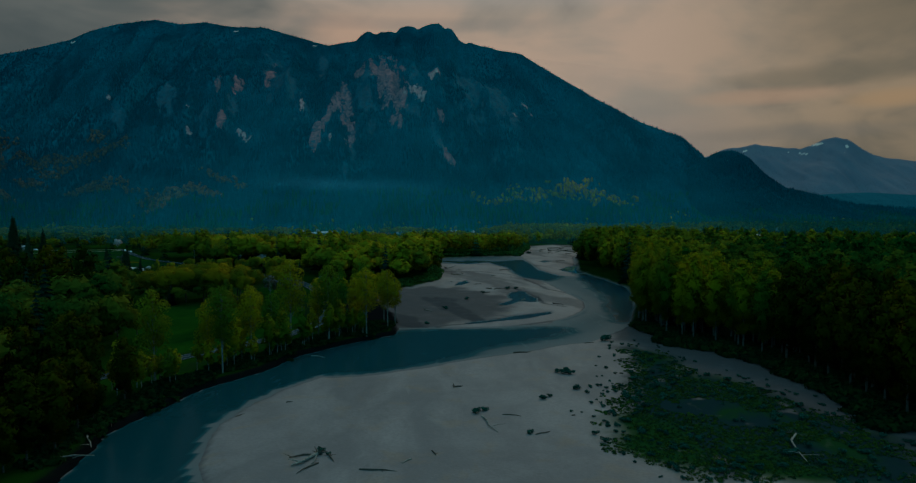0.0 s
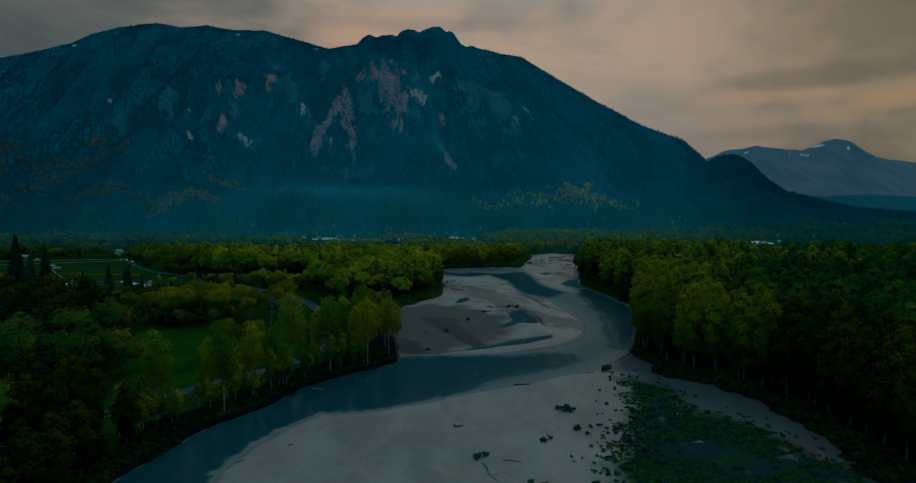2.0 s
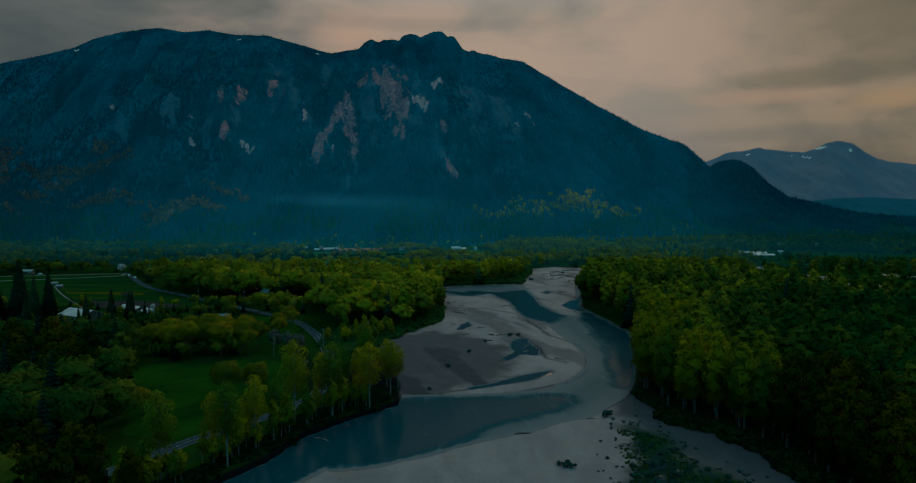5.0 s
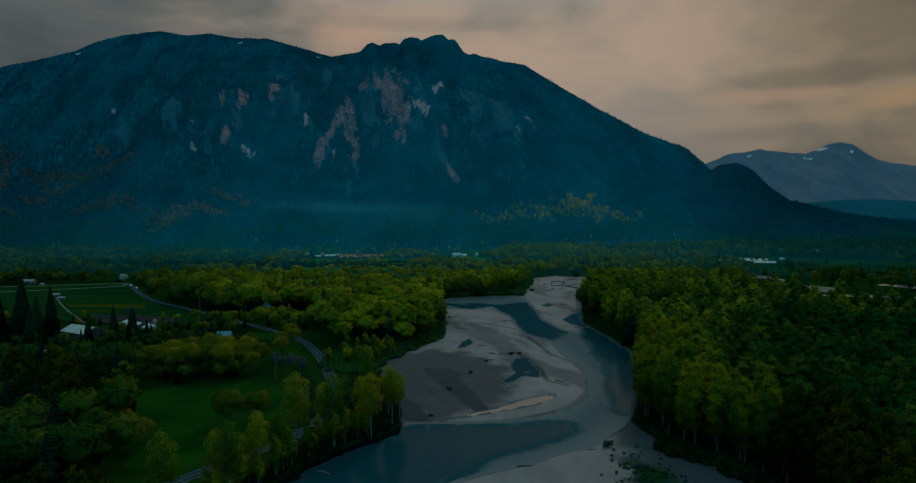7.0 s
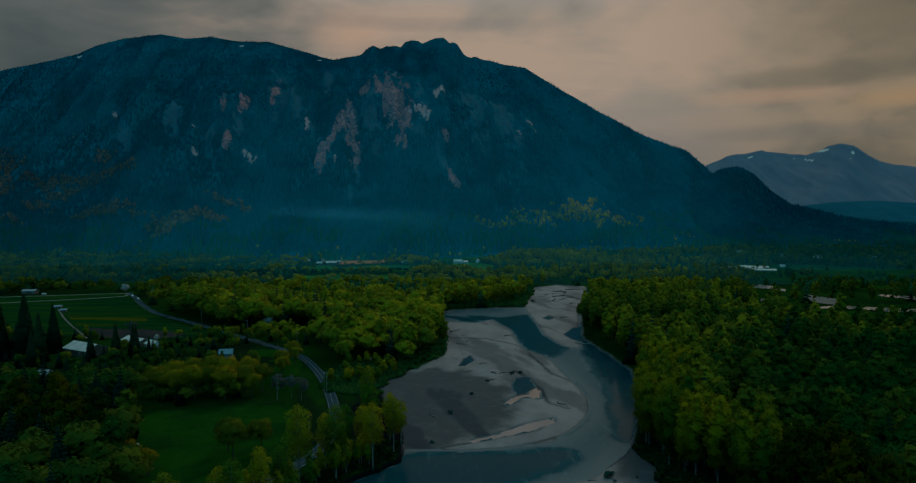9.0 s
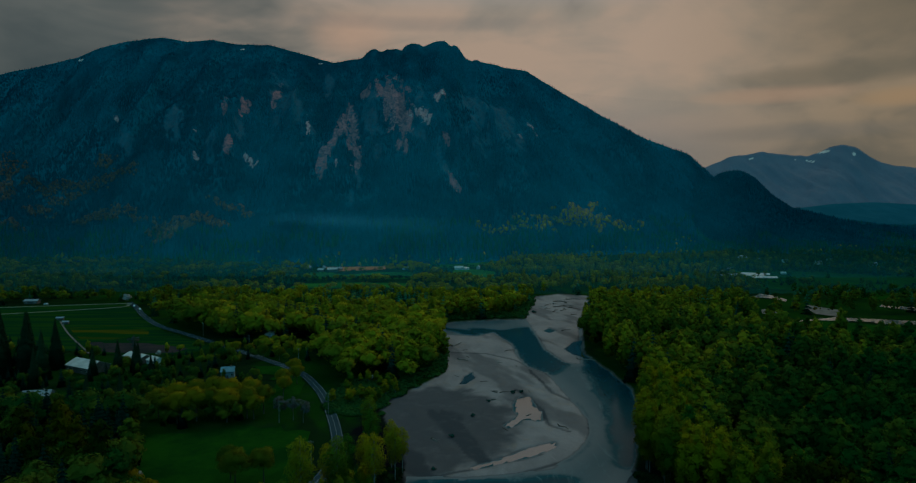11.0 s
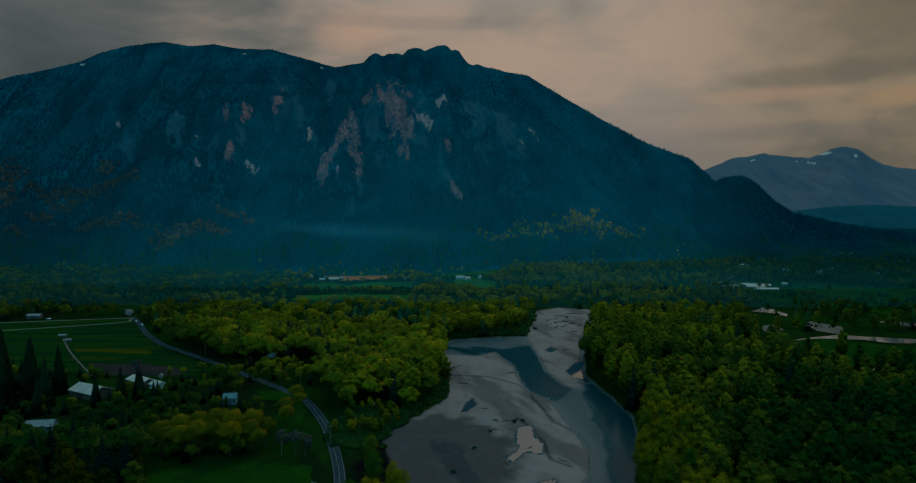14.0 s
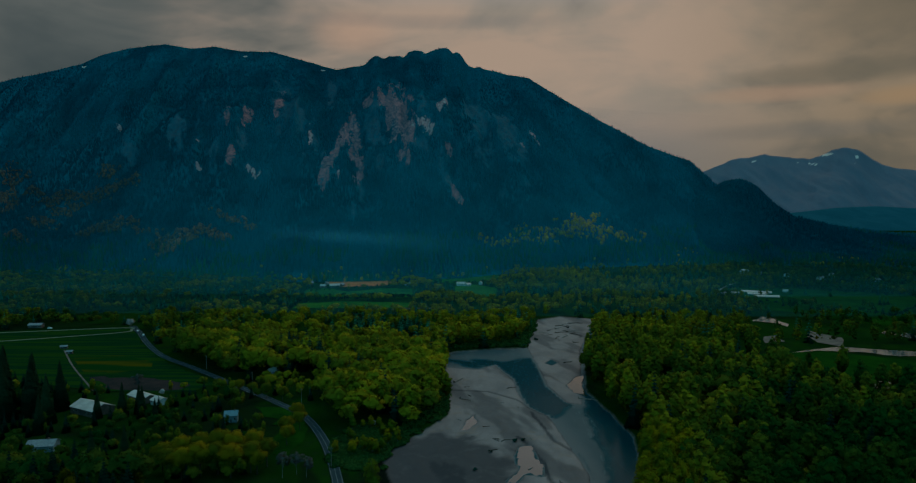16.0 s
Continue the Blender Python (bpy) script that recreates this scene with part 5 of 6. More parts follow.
gapin = -inside_by(CORRIDOR, X, Y)
row = (gapin < 22) & (X > 0)
# further right the dimmed kind imitates the view darkening at its side
for x, y in zip(X[row], Y[row]):
    dim = x / y > 0.46 + 0.10 * rng.random()
    stand_tree("willow" if dim else "alder", x, y, (1.12 if dim else 0.92) + 0.26 * rng.random(), rng, 0.9)
# near bank: single cottonwoods between the road and the water
for x, y, size in ((-80, 170, 1.0), (-66, 181, 0.98), (-62, 194, 0.92), (-56, 217, 1.14), (-45, 225, 1.05), (-44, 238, 0.9),
                   (-33, 233, 0.98), (-27, 248, 0.9), (-25, 257, 0.74), (-38, 262, 0.95),
                   (-72, 186, 0.8), (-50, 232, 0.85), (-59, 205, 0.78), (-39, 246, 0.8), (-30, 262, 0.8), (-42, 283, 0.95)):
    stand_tree("cottonwood", x, y, size, rng)
for x, y, size in ((-127, 221, 1.50), (-139, 228, 1.46), (-152, 241, 1.46), (-163, 256, 1.35), (-148, 222, 1.4), (-171, 246, 1.4), (-158, 230, 1.3)):
    stand_tree("willow", x, y, size, rng, 0.95)
for k in range(46):
    q = rng.random()
    x, y = -84 + 56 * q + rng.normal() * 2.5, 158 + 92 * q ** 0.9 + rng.normal() * 4
    if inside_by(CORRIDOR, np.array([x]), np.array([y]))[0] < -1.5 and line_gap(ROAD, np.array([x]), np.array([y]))[0] > 4.5:
        stand_tree("sapling", x, y, 0.7 + 0.7 * rng.random(), rng)
for k in range(38):
    x, y = -88 - 36 * rng.random(), 108 + 52 * rng.random()
    if line_gap(ROAD, np.array([x]), np.array([y]))[0] > 4.5 and inside_by(CORRIDOR, np.array([x]), np.array([y]))[0] < -5:
        stand_tree("willow", x, y, 0.8 + 0.3 * rng.random(), rng)
# dense low-lying wood between the road's bend and the water
for k in range(70):
    x, y = -76 - 56 * rng.random(), 98 + 58 * rng.random()
    if line_gap(ROAD, np.array([x]), np.array([y]))[0] > 4.0 and inside_by(CORRIDOR, np.array([x]), np.array([y]))[0] < -3:
        stand_tree("willow", x, y, 0.55 + 0.4 * rng.random(), rng, 1.1)
# trees round the meadow
for x, y, size in ((-110, 324, 1.1), (-118, 318, 1.15), (-126, 322, 1.1), (-134, 320, 1.15), (-142, 316, 1.1), (-150, 318, 1.0), (-104, 332, 1.0), (-122, 334, 1.2), (-114, 340, 1.1), (-130, 336, 1.2),
                   (-139, 332, 1.15), (-147, 330, 1.1), (-156, 326, 1.0), (-106, 322, 0.9), (-102, 362, 0.8), (-105, 374, 0.85), (-101, 388, 0.8), (-106, 400, 0.85), (-78, 247, 0.95), (-87, 241, 1.05),
                   (-92, 250, 0.9), (-122, 232, 0.75), (-112, 226, 0.7), (-128, 446, 0.7), (-140, 450, 0.75), (-152, 456, 0.7), (-163, 462, 0.7)):
    stand_tree("maple", x, y, size, rng)
for x, y, size in ((-92, 318, 1.0), (-86, 322, 0.9), (-80, 318, 0.85), (-158, 300, 1.0), (-164, 270, 0.9), (-150, 262, 0.8), (-240, 468, 1.0)):
    stand_tree("bare", x, y, size, rng)
for k in range(26):
    x, y = -112 - 46 * rng.random(), 196 + 110 * rng.random()
    if inside_by(MEADOW, np.array([x]), np.array([y]))[0] < 0 and line_gap(ROAD, np.array([x]), np.array([y]))[0] > 8:
        stand_tree("willow" if rng.random() < 0.7 else "bare", x, y, 0.6 + 0.3 * rng.random(), rng, 1.1)
for k in range(34):
    x, y = -74 + 40 * rng.random(), 332 + 66 * rng.random()
    if inside_by(SCRUB_SLOPE, np.array([x]), np.array([y]))[0] > 1:
        stand_tree("sapling", x, y, 0.5 + 0.5 * rng.random(), rng, 1.4)
for x, y, size in ((-57, 392, 0.6), (-150, 500, 1.35), (-365, 700, 1.5), (-45, 455, 0.8), (-128, 250, 0.45), (-216, 455, 0.7), (-228, 1062, 1.2)):
    stand_tree("blossom", x, y, size, rng)
for x, y, size in ((-300, 415, 1.60), (-292, 402, 1.45), (-285, 420, 1.5), (-276, 405, 1.55), (-270, 425, 1.25), (-310, 428, 1.6), (-262, 398, 1.2), (-318, 440, 1.5),
                   (-222, 412, 0.85), (-208, 410, 0.8), (-236, 408, 0.7), (-214, 418, 0.75), (-195, 400, 0.6), (-255, 380, 0.9), (-180, 335, 0.8), (-190, 322, 0.9)):
    stand_tree("fir", x, y, size, rng, 0.85)

# patterns that no stand has used join the wood behind the meadow
spare = [ob for bank in TEMPLATES.values() for ob in bank if ob.name not in USED]
for k, ob in enumerate(spare):
    USED.add(ob.name)
    ob.matrix_basis = Matrix.LocRotScale((-168 - 7 * k, 292 + 5 * (k % 3), BANK - 0.25), Euler((0, 0, k)), Vector((0.8, 0.8, 0.8)))

# ---------------------------------------------------------------- growth on the gravel
def shrub_template(seed, n, size):
    rng_ = np.random.default_rng(seed)
    lobes = [((rng_.random() - 0.5) * 1.3, (rng_.random() - 0.5) * 1.3, 0.35 + 0.4 * rng_.random(), 0.45, 0.42) for _ in range(5)]
    V = leaf_cloud(rng_, lobes, n, size)
    V[:, 2] = np.maximum(V[:, 2], -0.05)
    ob = new("shrub", mesh_from("shrub", V, tris(len(V) // 3), MAT_SHRUB))
    return tagged(ob, "low dark green willow shrub growing in gravel", "shrub", group="shrubs on the gravel bar")


SHRUBS = [shrub_template(300 + k, 190, 0.30) for k in range(4)]
made = 0
while made < 280:
    x, y = 26 + 72 * rng.random(), 108 + 130 * rng.random()
    d = inside_by(SPROUTS, np.array([x]), np.array([y]))[0]
    if d > -9 and rng.random() < (0.9 if -5 < d < 12 else 0.35) and inside_by(CORRIDOR, np.array([x]), np.array([y]))[0] > 1:
        z = river_bed(np.array([x]), np.array([y]))[0][0]
        if z > 0.05:
            stand_copy(SHRUBS, x, y, z - 0.03, (0.4 + 0.6 * rng.random()) * (0.7 if d < 0 else 1.1), rng, 1.2)
            made += 1
for x, y, size in ((52, 229, 2.0), (-26.5, 124.5, 0.8), (-25, 123.5, 0.5), (30, 184, 1.5), (32, 183, 1.1), (28, 185, 0.9), (31, 168, 1.1), (21, 159, 1.0), (23, 161, 0.7), (4, 149, 1.1), (6, 150, 0.9), (15, 135, 0.8),
                   (-13, 262, 1.0), (-6, 300, 1.3), (4, 330, 1.2), (28, 372, 1.6), (33, 374, 1.3), (14, 355, 1.2), (62, 640, 2.0), (70, 655, 2.2), (56, 622, 2.4)):
    z = river_bed(np.array([float(x)]), np.array([float(y)]))[0][0]
    stand_copy(SHRUBS, x, y, max(z, 0.0) - 0.03, size, rng, 1.3)


def tufts(name, poly, count, seed, mat, tall, label, thin=0.27):
    """Grass and weeds too many to count."""
    rg = np.random.default_rng(seed)
    P = np.array(poly, float)
    x = P[:, 0].min() + np.ptp(P[:, 0]) * rg.random(count)
    y = P[:, 1].min() + np.ptp(P[:, 1]) * rg.random(count)
    ok = (inside_by(poly, x, y) + (fbm(x / 6, y / 6, 3, 4) - 0.5) * 14 > 0) & (fbm(x / 9, y / 9, 3, seed) > thin)
    x, y = x[ok], y[ok]
    z = river_bed(x, y)[0]
    tpl = []
    for k in range(3):
        r = np.random.default_rng(seed + k)
        tpl.append(leaf_cloud(r, [(0, 0, 0.25, 0.6, 0.28)], 18, 0.42))
    n = len(x)
    sz = tall * (0.6 + 0.8 * rg.random(n))
    ob = new(name, forest_mesh(name, tpl, np.stack([x, y, z], 1), np.stack([sz * 1.2, sz], 1), rg.random(n) * 6.28, rg.random(n), rg.integers(0, 3, n), mat))
    return tagged(ob, label, "grass", kind="stuff")


tufts("gravel_bar_grass", SPROUTS, 16000, 51, MAT_GRASS, 0.48, "rough dark grass and weeds over a gravel bar", 0.40)
BANK_STRIP = [(-82, 118), (-71, 112), (-75, 135), (-71, 153), (-68, 170), (-59, 186), (-51, 210), (-39, 227), (-24, 243), (-25, 262), (-34, 262), (-48, 236), (-60, 214), (-70, 190), (-82, 160)]
tufts("bank_grass", BANK_STRIP, 9000, 52, MAT_UNDER, 1.5, "long dark green grass and brambles along the river bank")
FOREST_EDGE = [(69, 258), (70, 228), (84, 208), (91, 190), (92, 164), (89, 138), (103, 126), (112, 160), (110, 196), (96, 222), (84, 240)]
tufts("forest_edge_grass", FOREST_EDGE, 9000, 53, MAT_UNDER, 2.4, "dark undergrowth below the alders")
SHORE_SCRUB = [(-48, 335), (-58, 360), (-40, 395), (-20, 430), (-24, 505), (-16, 505), (-12, 430), (-32, 380), (-43, 350)]
tufts("shore_scrub", SHORE_SCRUB, 4000, 54, MAT_BRAMBLE, 2.6, "green scrub between the woods and the gravel")
tufts("slope_scrub", SCRUB_SLOPE, 9000, 56, MAT_BRAMBLE, 2.4, "green scrub and brambles sloping to the gravel")
CHANNEL_SCRUB = [(-18, 600), (-6, 608), (30, 618), (58, 622), (68, 680), (84, 768), (60, 768), (40, 690), (20, 650), (-20, 640)]
tufts("channel_scrub", CHANNEL_SCRUB, 5000, 55, MAT_BRAMBLE, 3.4, "green scrub beside the upper channel")


# ---------------------------------------------------------------- driftwood
def log(x, y, length, turn, radius=0.16, roots=False, dark=False, rise=0.0, branches=0, seed=0):
    rg = np.random.default_rng(seed + int(x * 7 + y * 13) % 1000)
    mat = MAT_DARKDRIFT if dark else MAT_DRIFT
    root = new("driftwood_log")
    z = max(river_bed(np.array([float(x)]), np.array([float(y)]))[0][0], 0.0)
    bend = length * 0.05 * rg.normal(size=4)
    pts = [(length * q, b, radius * 0.8 + rise * q + (0.03 * length * math.sin(q * 3.1))) for q, b in zip((0, 0.33, 0.66, 1.0), bend)]
    V, F = tube(pts, [radius * 1.15, radius, radius * 0.75, radius * 0.4], 7)
    V, F = joined([(V, F)])
    part("stem", mesh_from("stem", V, F, mat, True), root)
    for k in range(branches):
        q = 0.3 + 0.6 * rg.random()
        side = rg.choice([-1, 1])
        p0 = (length * q, bend[1], radius + rise * q)
        ln = length * (0.15 + 0.2 * rg.random())
        V, F = joined([tube([p0, (p0[0] + ln * 0.5, p0[1] + side * ln * 0.4, p0[2] + ln * 0.25), (p0[0] + ln * 0.9, p0[1] + side * ln * 0.8, p0[2] + ln * 0.4)], [radius * 0.5, radius * 0.3, radius * 0.1], 5)])
        part("branch", mesh_from("branch", V, F, mat, True), root)
    if roots:
        for k in range(9):
            a = 6.283 * k / 9 + rg.random() * 0.5
            ln = radius * (3.0 + 3.0 * rg.random())
            up = abs(math.sin(a)) if math.sin(a) > -0.3 else math.sin(a) * 0.3
            V, F = joined([tube([(0, 0, radius), (-ln * 0.3, math.cos(a) * ln * 0.6, radius + up * ln * 0.6), (-ln * 0.35, math.cos(a) * ln, radius + up * ln)], [radius * 0.6, radius * 0.35, radius * 0.08], 5)])
            part("root", mesh_from("root", V, F, MAT_DARKDRIFT, True), root)
    root.matrix_world = pose(x, y, z - 0.05, 0, 0, turn)
    return tagged(root, "dark wet driftwood log on gravel" if dark else ("bleached driftwood log with its root plate" if roots else "bleached driftwood log lying on gravel"), "driftwood", group="driftwood")


log(5, 146, 11.0, -72, 0.17, branches=1)
log(69, 134, 17.0, -103, 0.20, roots=True, branches=2)
log(-27, 123, 6.5, -120, 0.34, roots=True, branches=3)
log(-25, 124, 4.5, -70, 0.20, dark=True, branches=2)
log(-28.5, 123.5, 4.0, -150, 0.18, dark=True, branches=2)
log(-27, 123, 5.5, -92, 0.15, branches=1)
log(-26, 119, 5.5, -125, 0.16, dark=True)
log(-18, 116, 7.0, -10, 0.16, dark=True, branches=1)
log(-5, 125, 2.4, -80, 0.13, dark=True, branches=2)
log(-9, 121, 2.8, -120, 0.13, branches=2)
log(-42, 157, 1.6, 20, 0.14, dark=True)
log(-51, 147, 3.0, 40, 0.15, dark=True)
log(-1, 170, 2.2, 10, 0.22, dark=True, roots=True)
log(10, 147, 4.5, -10, 0.11, dark=True)
log(16, 134, 3.6, 25, 0.13, dark=True, branches=2)
log(18, 211, 6.5, 8, 0.24, dark=True)
log(44, 226, 5.0, 5, 0.16, dark=True)
log(-76, 131, 9.0, -55, 0.16, rise=0.3, branches=1)
log(-78, 118, 10.0, 12, 0.18, branches=1)
log(-76, 142, 6.0, -70, 0.16, dark=True, branches=2)
log(-47, 208, 6.0, -30, 0.14, branches=1)
log(-15, 298, 5.5, -55, 0.2, branches=2, roots=True)
log(-9, 497, 13.0, 60, 0.34, roots=True, branches=2)
log(-4, 455, 9.0, -35, 0.28, roots=True)
log(80, 456, 14.0, -25, 0.32, roots=True, branches=1)
log(96, 690, 15.0, 20, 0.4, roots=True, dark=True)
log(100, 730, 18.0, -15, 0.4, branches=2, dark=True)
log(88, 700, 14.0, 55, 0.35, dark=True)
log(118, 745, 16.0, 5, 0.4, roots=True, dark=True)
for k in range(16):
    log(74 + 55 * rng.random(), 640 + 130 * rng.random(), 5 + 9 * rng.random(), 180 * rng.random(), 0.22 + 0.2 * rng.random(), dark=rng.random() < 0.75, branches=int(rng.integers(0, 3)), roots=rng.random() < 0.3)
for k in range(12):
    log(-10 + 60 * rng.random(), 300 + 190 * rng.random(), 2.5 + 3 * rng.random(), 180 * rng.random(), 0.14 + 0.1 * rng.random(), dark=rng.random() < 0.8, branches=int(rng.integers(0, 2)))
log(84, 560, 10.0, 30, 0.3, dark=True)
log(20, 372, 8.0, 20, 0.2, dark=True)
log(46, 318, 9.0, -60, 0.22, dark=True)
log(30, 480, 9.0, 15, 0.25, dark=True)


# ---------------------------------------------------------------- houses and farm
def solid(V, F, name, mat, parent, label="", smooth=False):
    me = bpy.data.meshes.new(name)
    me.from_pydata(V, [], F)
    me.materials.append(mat)
    me.update()
    return part(name, me, parent, label)


def block(name, x0, x1, y0, y1, z0, z1, mat, parent, label="", bevel=0.0):
    bm = bmesh.new()
    bmesh.ops.create_cube(bm, size=1.0, matrix=Matrix.Translation(((x0 + x1) / 2, (y0 + y1) / 2, (z0 + z1) / 2)) @ Matrix.Diagonal((x1 - x0, y1 - y0, z1 - z0, 1)))
    if bevel:
        bmesh.ops.bevel(bm, geom=bm.edges[:], offset=bevel, segments=2, affect="EDGES")
    me = bpy.data.meshes.new(name)
    bm.to_mesh(me)
    bm.free()
    me.materials.append(mat)
    return part(name, me, parent, label)


def house(x, y, long, deep, eaves, ridge, turn, wall, roof, label, category="house", windows=3, chimney=False, big_door=False):
    """A gabled building: ridge along its length, windows and a door on its long sides."""
    root = new(category)
    a, b = long / 2, deep / 2
    solid([(-a, -b, -0.3), (a, -b, -0.3), (a, b, -0.3), (-a, b, -0.3), (-a, -b, eaves), (a, -b, eaves), (a, b, eaves), (-a, b, eaves), (-a, 0, ridge), (a, 0, ridge)],
          [(0, 1, 5, 4), (2, 3, 7, 6), (1, 2, 6, 9, 5), (3, 0, 4, 8, 7), (0, 3, 2, 1), (4, 5, 9, 8), (6, 7, 8, 9)], "wall", wall, root)
    o, th = 0.55, 0.22
    drop = (ridge - eaves) * o / b
    for s in (-1, 1):
        e, g0 = (s * (b + o), eaves - drop), (0.0, ridge)
        V = [(q * (a + o), yy, zz + h) for q in (-1, 1) for yy, zz in (e, g0) for h in (0.03, th)]
        solid(V, [(0, 1, 3, 2), (4, 6, 7, 5), (0, 4, 5, 1), (2, 3, 7, 6), (1, 5, 7, 3), (0, 2, 6, 4)], "roof", roof, root)
    for s in (-1, 1):
        for k in range(windows):
            cx = -a + long * (k + 0.5) / windows
            if k == windows // 2 and s == -1:
                w, h = (3.4, 3.2) if big_door else (1.0, 2.05)
                block("door", cx - w / 2, cx + w / 2, s * b - 0.06, s * b + 0.06, 0, min(h, eaves - 0.2), MAT_DOOR, root)
                continue
            frame_ = block("window", cx - 0.65, cx + 0.65, s * b - 0.05, s * b + 0.05, eaves * 0.38, eaves * 0.38 + 1.25, MAT_WHITEWALL, root)
            block("pane", cx - 0.55, cx + 0.55, s * b - 0.08, s * b + 0.08, eaves * 0.38 + 0.1, eaves * 0.38 + 1.15, MAT_GLASS, frame_)
    if chimney:
        block("chimney", a * 0.4, a * 0.4 + 0.8, -0.4, 0.4, ridge - 1.0, ridge + 0.9, MAT_BROWNWALL, root)
    root.matrix_world = pose(x, y, BANK + 0.3, 0, 0, turn)
    return tagged(root, label, category)


house(-246, 420, 24, 15, 4.0, 7.2, -28, MAT_BROWNWALL, MAT_PALEROOF, "large barn with a pale metal roof among trees", "barn", 5, big_door=True)
house(-226, 446, 20, 10, 3.4, 5.4, -35, MAT_BROWNWALL, MAT_PALEROOF, "long farm shed with a pale metal roof", "shed", 4, big_door=True)
house(-210, 438, 9, 8, 3.0, 4.8, -35, MAT_WHITEWALL, MAT_PALEROOF, "small pale outbuilding beside a shed", "shed", 3)
house(-148, 403, 7.5, 6.5, 4.4, 6.6, 12, MAT_BLUEWALL, MAT_BLUEROOF, "small blue-grey house with a teal roof", "house", 3, chimney=True)
house(-236, 354, 14, 9, 3.4, 5.6, 10, MAT_BLUEWALL, MAT_GREYROOF, "low house with a grey shingle roof in dark trees", "house", 4, chimney=True)
house(-214, 1060, 16, 9, 3.6, 6.0, 15, MAT_BROWNWALL, MAT_PALEROOF, "brown-walled farmhouse with a pale roof", "house", 4, chimney=True)
house(-206, 1074, 12, 8, 3.4, 5.6, 80, MAT_BROWNWALL, MAT_GREYROOF, "brown-walled farmhouse with a grey roof", "house", 3)
house(-232, 1058, 9, 7, 3.0, 5.0, -10, MAT_BROWNWALL, MAT_PALEROOF, "brown-walled garage with a pale roof", "garage", 3)
house(-262, 1092, 11, 8, 3.6, 6.2, 60, MAT_BROWNWALL, MAT_GREYROOF, "brown farmhouse with a grey roof", "house", 3)
house(-8, 1086, 14, 8, 3.6, 6.0, 5, MAT_WHITEWALL, MAT_PALEROOF, "white farmhouse at a pasture's edge", "house", 4, chimney=True)
house(4, 1082, 8, 6, 3.0, 4.6, 40, MAT_WHITEWALL, MAT_PALEROOF, "small white shed by a farmhouse", "shed", 3)
house(25, 1101, 7, 5, 3.2, 5.6, 80, MAT_WHITEWALL, MAT_PALEROOF, "narrow white shed on a pasture", "shed", 3)
house(-98, 1092, 9, 5, 2.8, 4.2, 0, MAT_WHITEWALL, MAT_PALEROOF, "small white shed between two fields", "shed", 3)
house(548, 1286, 14, 9, 4.5, 7.5, 20, MAT_WHITEWALL, MAT_PALEROOF, "white house below the wooded slope", "house", 4)
house(566, 1262, 10, 8, 3.4, 5.4, -30, MAT_WHITEWALL, MAT_GREYROOF, "white cottage with a grey roof", "house", 3)
house(-476, 712, 14, 7, 3.0, 4.6, 5, MAT_BROWNWALL, MAT_GREYROOF, "low brown field barn", "barn", 3, big_door=True)
for x, y, ln, q in ((402, 990, 26, 8), (447, 1004, 42, -22), (438, 982, 26, -12), (440, 955, 34, -6)):
    house(x, y, ln, 7.0, 1.2, 2.7, q, MAT_PALEROOF, MAT_PALEROOF, "long low pale farm building on a pasture", "farm building", 6)
tagged(new("farm_drive", ribbon("farm_drive", [(380, 985), (391, 1014), (412, 1050), (431, 1080), (465, 1128)], 1.8, -1.8, BANK + 0.50, 0.3, MAT_DIRT)), "pale gravel drive to the farm buildings", "path", kind="structure")
tagged(new("field_road", ribbon("field_road", [(-96, 838), (-80, 841), (-54, 848), (-40, 850)], 1.8, -1.8, BANK + 0.50, 0.3, MAT_DIRT)), "short pale stretch of road between woods", "path", kind="structure")
house(494, 1010, 7, 4, 2.6, 3.8, 0, MAT_WHITEWALL, MAT_PALEROOF, "small white field shed", "shed", 2)
house(-380, 607, 6, 3, 2.2, 3.0, 10, MAT_BROWNWALL, MAT_GREYROOF, "small grey stand beside the farm track", "shed", 2)
house(-362, 586, 5, 3, 2.2, 3.0, 10, MAT_BROWNWALL, MAT_GREYROOF, "small grey stand beside the farm track", "shed", 2)
for x, y, q in ((640, 1180, 20), (690, 1230, -15), (600, 1225, 50), (720, 1150, 10)):
    house(x, y, 12, 8, 3.6, 6.0, q, MAT_WHITEWALL, MAT_GREYROOF, "pale house half hidden in woods", "house", 3)


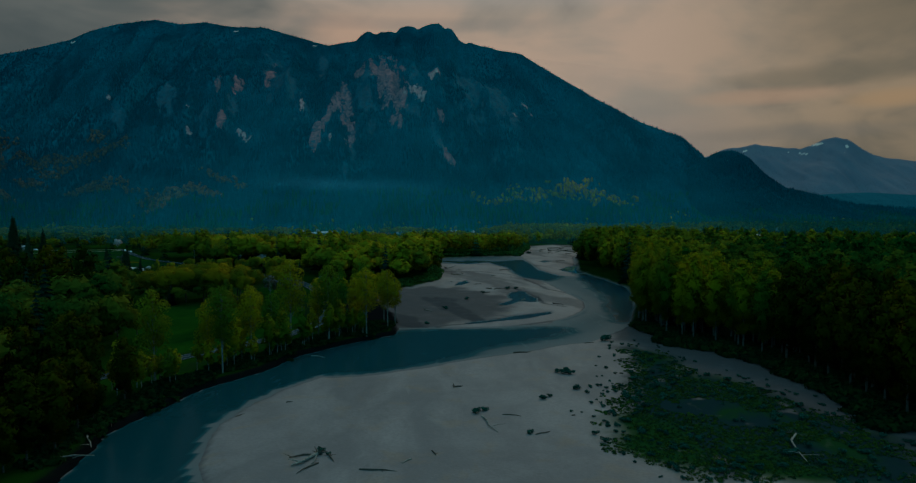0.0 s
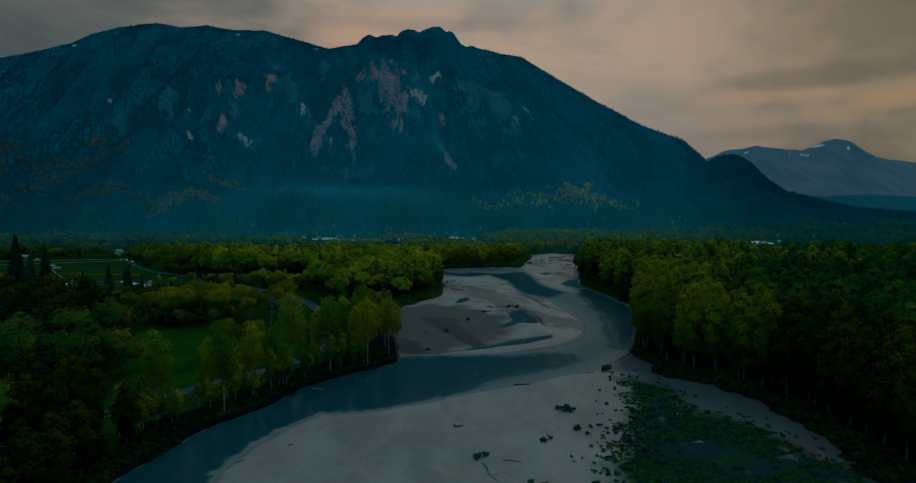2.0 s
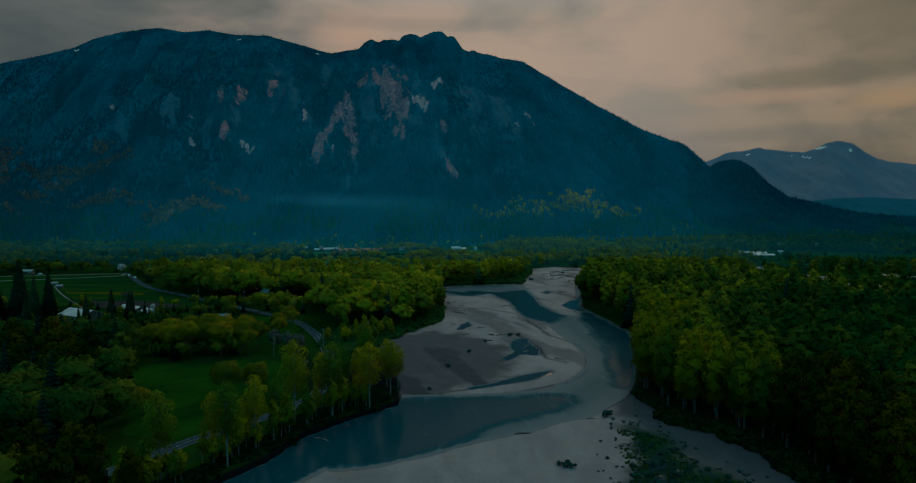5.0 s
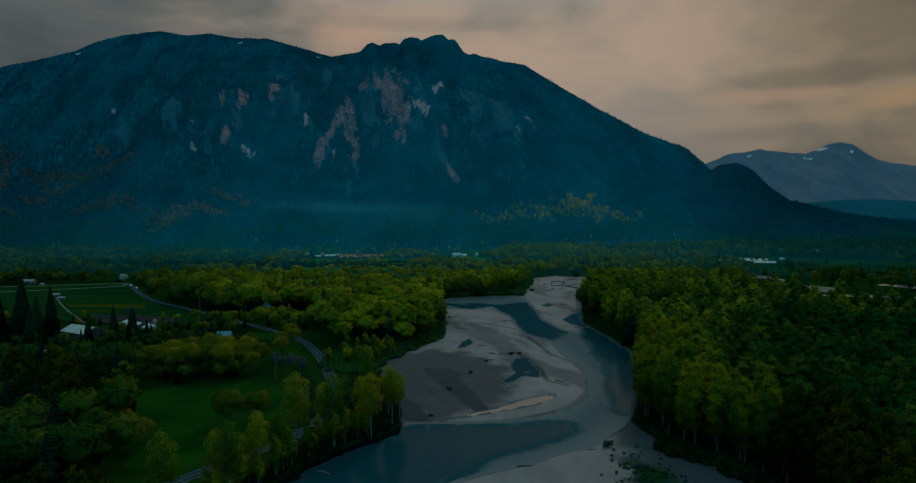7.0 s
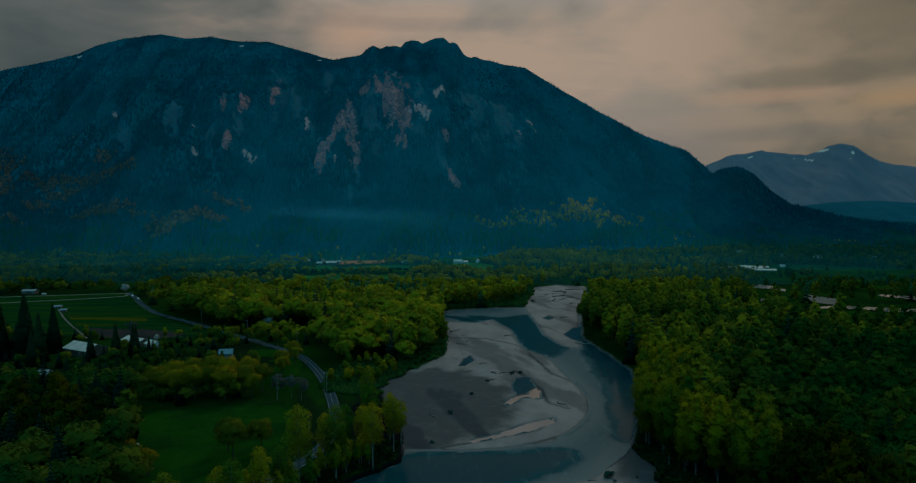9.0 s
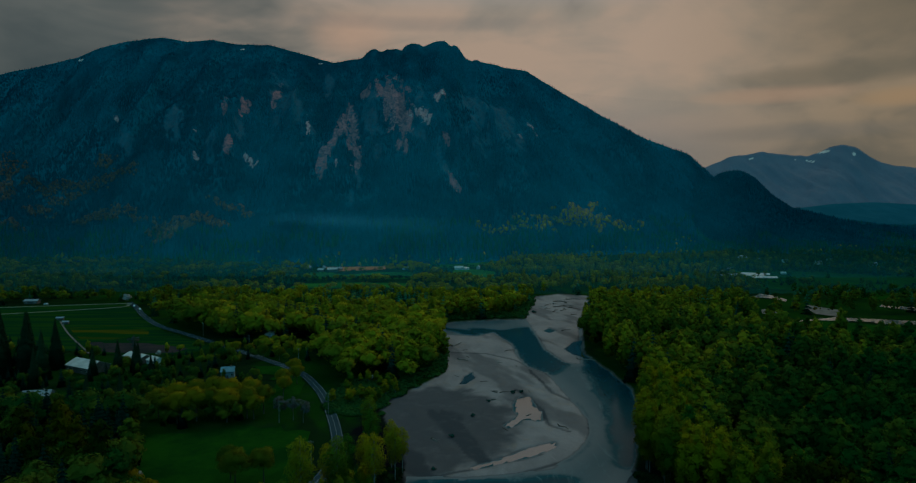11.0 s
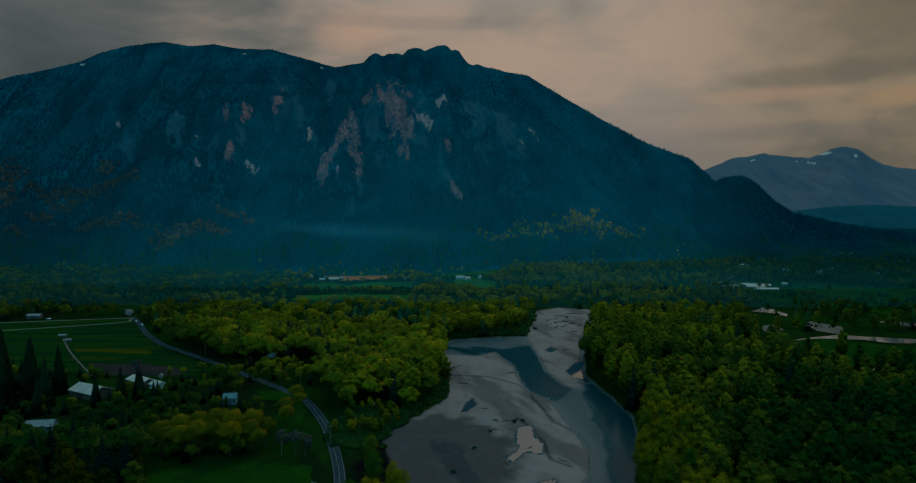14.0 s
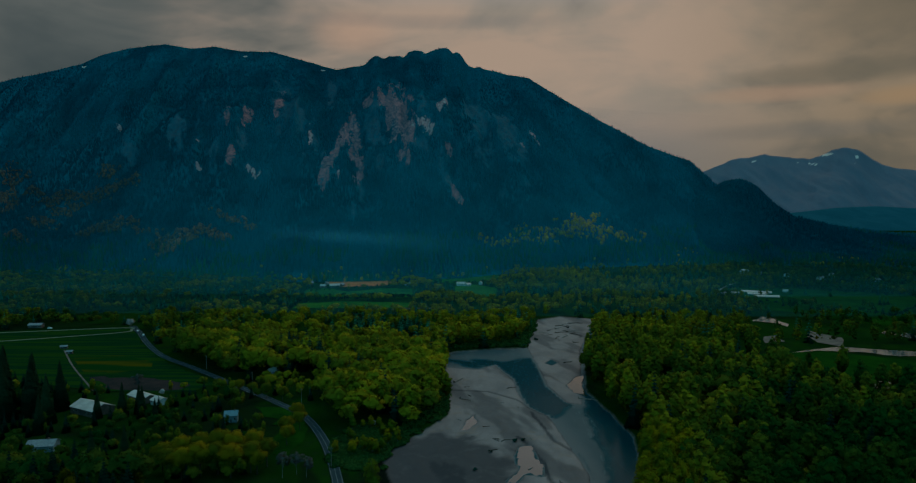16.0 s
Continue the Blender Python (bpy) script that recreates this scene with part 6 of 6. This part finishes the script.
def car(x, y, turn, label):
    root = new("car")
    V = []
    prof = [(-2.2, 0.35), (2.2, 0.35), (2.2, 0.85), (1.2, 0.95), (0.55, 1.45), (-1.3, 1.45), (-2.1, 0.95)]
    for s in (-0.86, 0.86):
        V += [(px_, s * (0.86 if pz_ > 1.2 else 1.0), pz_) for px_, pz_ in prof]
    n = len(prof)
    F = [tuple(range(n))[::-1], tuple(range(n, 2 * n))] + [(k, (k + 1) % n, (k + 1) % n + n, k + n) for k in range(n)]
    solid(V, F, "body", MAT_CARPAINT, root)
    for wx_ in (-1.4, 1.4):
        for s in (-0.8, 0.8):
            v, f = tube([(wx_, s - 0.1, 0.33), (wx_, s - 0.09, 0.33), (wx_, s + 0.09, 0.33), (wx_, s + 0.1, 0.33)], [0.05, 0.33, 0.33, 0.05], 12)
            solid(v, f, "wheel", MAT_RUBBER, root)
    for s in (-1, 1):
        block("side_window", -1.0, 0.5, s * 0.80 - 0.03, s * 0.80 + 0.03, 1.02, 1.36, MAT_GLASS, root)
    root.matrix_world = pose(x, y, BANK + 0.43, 0, 0, turn)
    return tagged(root, label, "car", group="cars on the road")


car(-352, 690, 120, "white car on the road by the field")
car(-335, 668, 122, "white car following the bend of the road")
car(-455, 703, 10, "white car parked beside a field barn")


def utility_pole(x, y, turn):
    root = new("utility_pole")
    v, f = tube([(0, 0, -0.5), (0, 0, 6), (0, 0, 11.5)], [0.16, 0.14, 0.11], 8)
    solid(v, f, "post", MAT_DRIFT, root)
    block("crossarm", -1.2, 1.2, -0.06, 0.06, 10.6, 10.75, MAT_DRIFT, root)
    for k in (-1.0, 0.0, 1.0):
        v, f = tube([(k, 0, 10.75), (k, 0, 10.85), (k, 0, 10.98)], [0.05, 0.07, 0.03], 6)
        solid(v, f, "insulator", MAT_WHITEWALL, root)
    root.matrix_world = pose(x, y, BANK + 0.2, 0, 0, turn)
    return tagged(root, "weathered wooden utility pole beside the road", "utility pole", group="poles along the road")


for x, y, q in ((-112, 436, -50), (-70, 330, -15), (-63, 262, 0), (-160, 480, -48), (-215, 532, -48)):
    utility_pole(x, y, q)


# thin upright sheets imitate haze at the mountain's foot, with a wisp of mist
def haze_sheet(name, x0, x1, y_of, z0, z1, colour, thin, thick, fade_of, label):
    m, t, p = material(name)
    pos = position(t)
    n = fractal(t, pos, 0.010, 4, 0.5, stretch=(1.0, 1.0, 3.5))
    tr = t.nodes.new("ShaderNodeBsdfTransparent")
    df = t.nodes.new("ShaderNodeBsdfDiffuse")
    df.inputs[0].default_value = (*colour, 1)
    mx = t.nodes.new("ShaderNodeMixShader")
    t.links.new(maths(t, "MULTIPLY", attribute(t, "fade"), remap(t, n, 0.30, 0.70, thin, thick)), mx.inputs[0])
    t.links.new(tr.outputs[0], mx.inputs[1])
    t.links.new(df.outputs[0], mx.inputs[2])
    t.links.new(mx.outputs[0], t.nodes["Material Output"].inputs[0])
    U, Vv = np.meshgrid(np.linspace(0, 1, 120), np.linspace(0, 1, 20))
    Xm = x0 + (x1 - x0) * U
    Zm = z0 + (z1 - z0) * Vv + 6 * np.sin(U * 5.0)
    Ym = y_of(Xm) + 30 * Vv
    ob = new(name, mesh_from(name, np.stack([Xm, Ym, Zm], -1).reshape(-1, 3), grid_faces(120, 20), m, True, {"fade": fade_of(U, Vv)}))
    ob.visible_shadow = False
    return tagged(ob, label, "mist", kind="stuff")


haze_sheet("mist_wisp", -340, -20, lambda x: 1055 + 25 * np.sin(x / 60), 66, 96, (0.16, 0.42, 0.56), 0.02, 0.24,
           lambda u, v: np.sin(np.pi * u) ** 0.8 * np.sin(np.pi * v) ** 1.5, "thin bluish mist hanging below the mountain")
haze_sheet("valley_haze_sheet", -1500, 1100, lambda x: foot(x) - 20, -4, 330, (0.03, 0.36, 0.44), 0.27, 0.42,
           lambda u, v: (1 - 0.9 * v) * np.clip(v / 0.22, 0.35, 1) * ramp(u, 0.12, 0.58) * (1 - ramp(u, 0.70, 0.86)), "half-clear bluish sheet imitating haze over the mountain's foot")
# two more sheets imitate distance haze, fainter towards both sides
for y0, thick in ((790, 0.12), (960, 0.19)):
    haze_sheet("valley_haze_sheet", -1000, 1000, lambda x: y0 + 0 * x, -2, 90, (0.02, 0.34, 0.36), thick * 0.7, thick,
               lambda u, v: (1 - v) ** 1.2 * (0.35 + 0.65 * ramp(u, 0.02, 0.32) * (1 - ramp(u, 0.66, 0.92))), "half-clear bluish sheet imitating haze over the far valley floor")
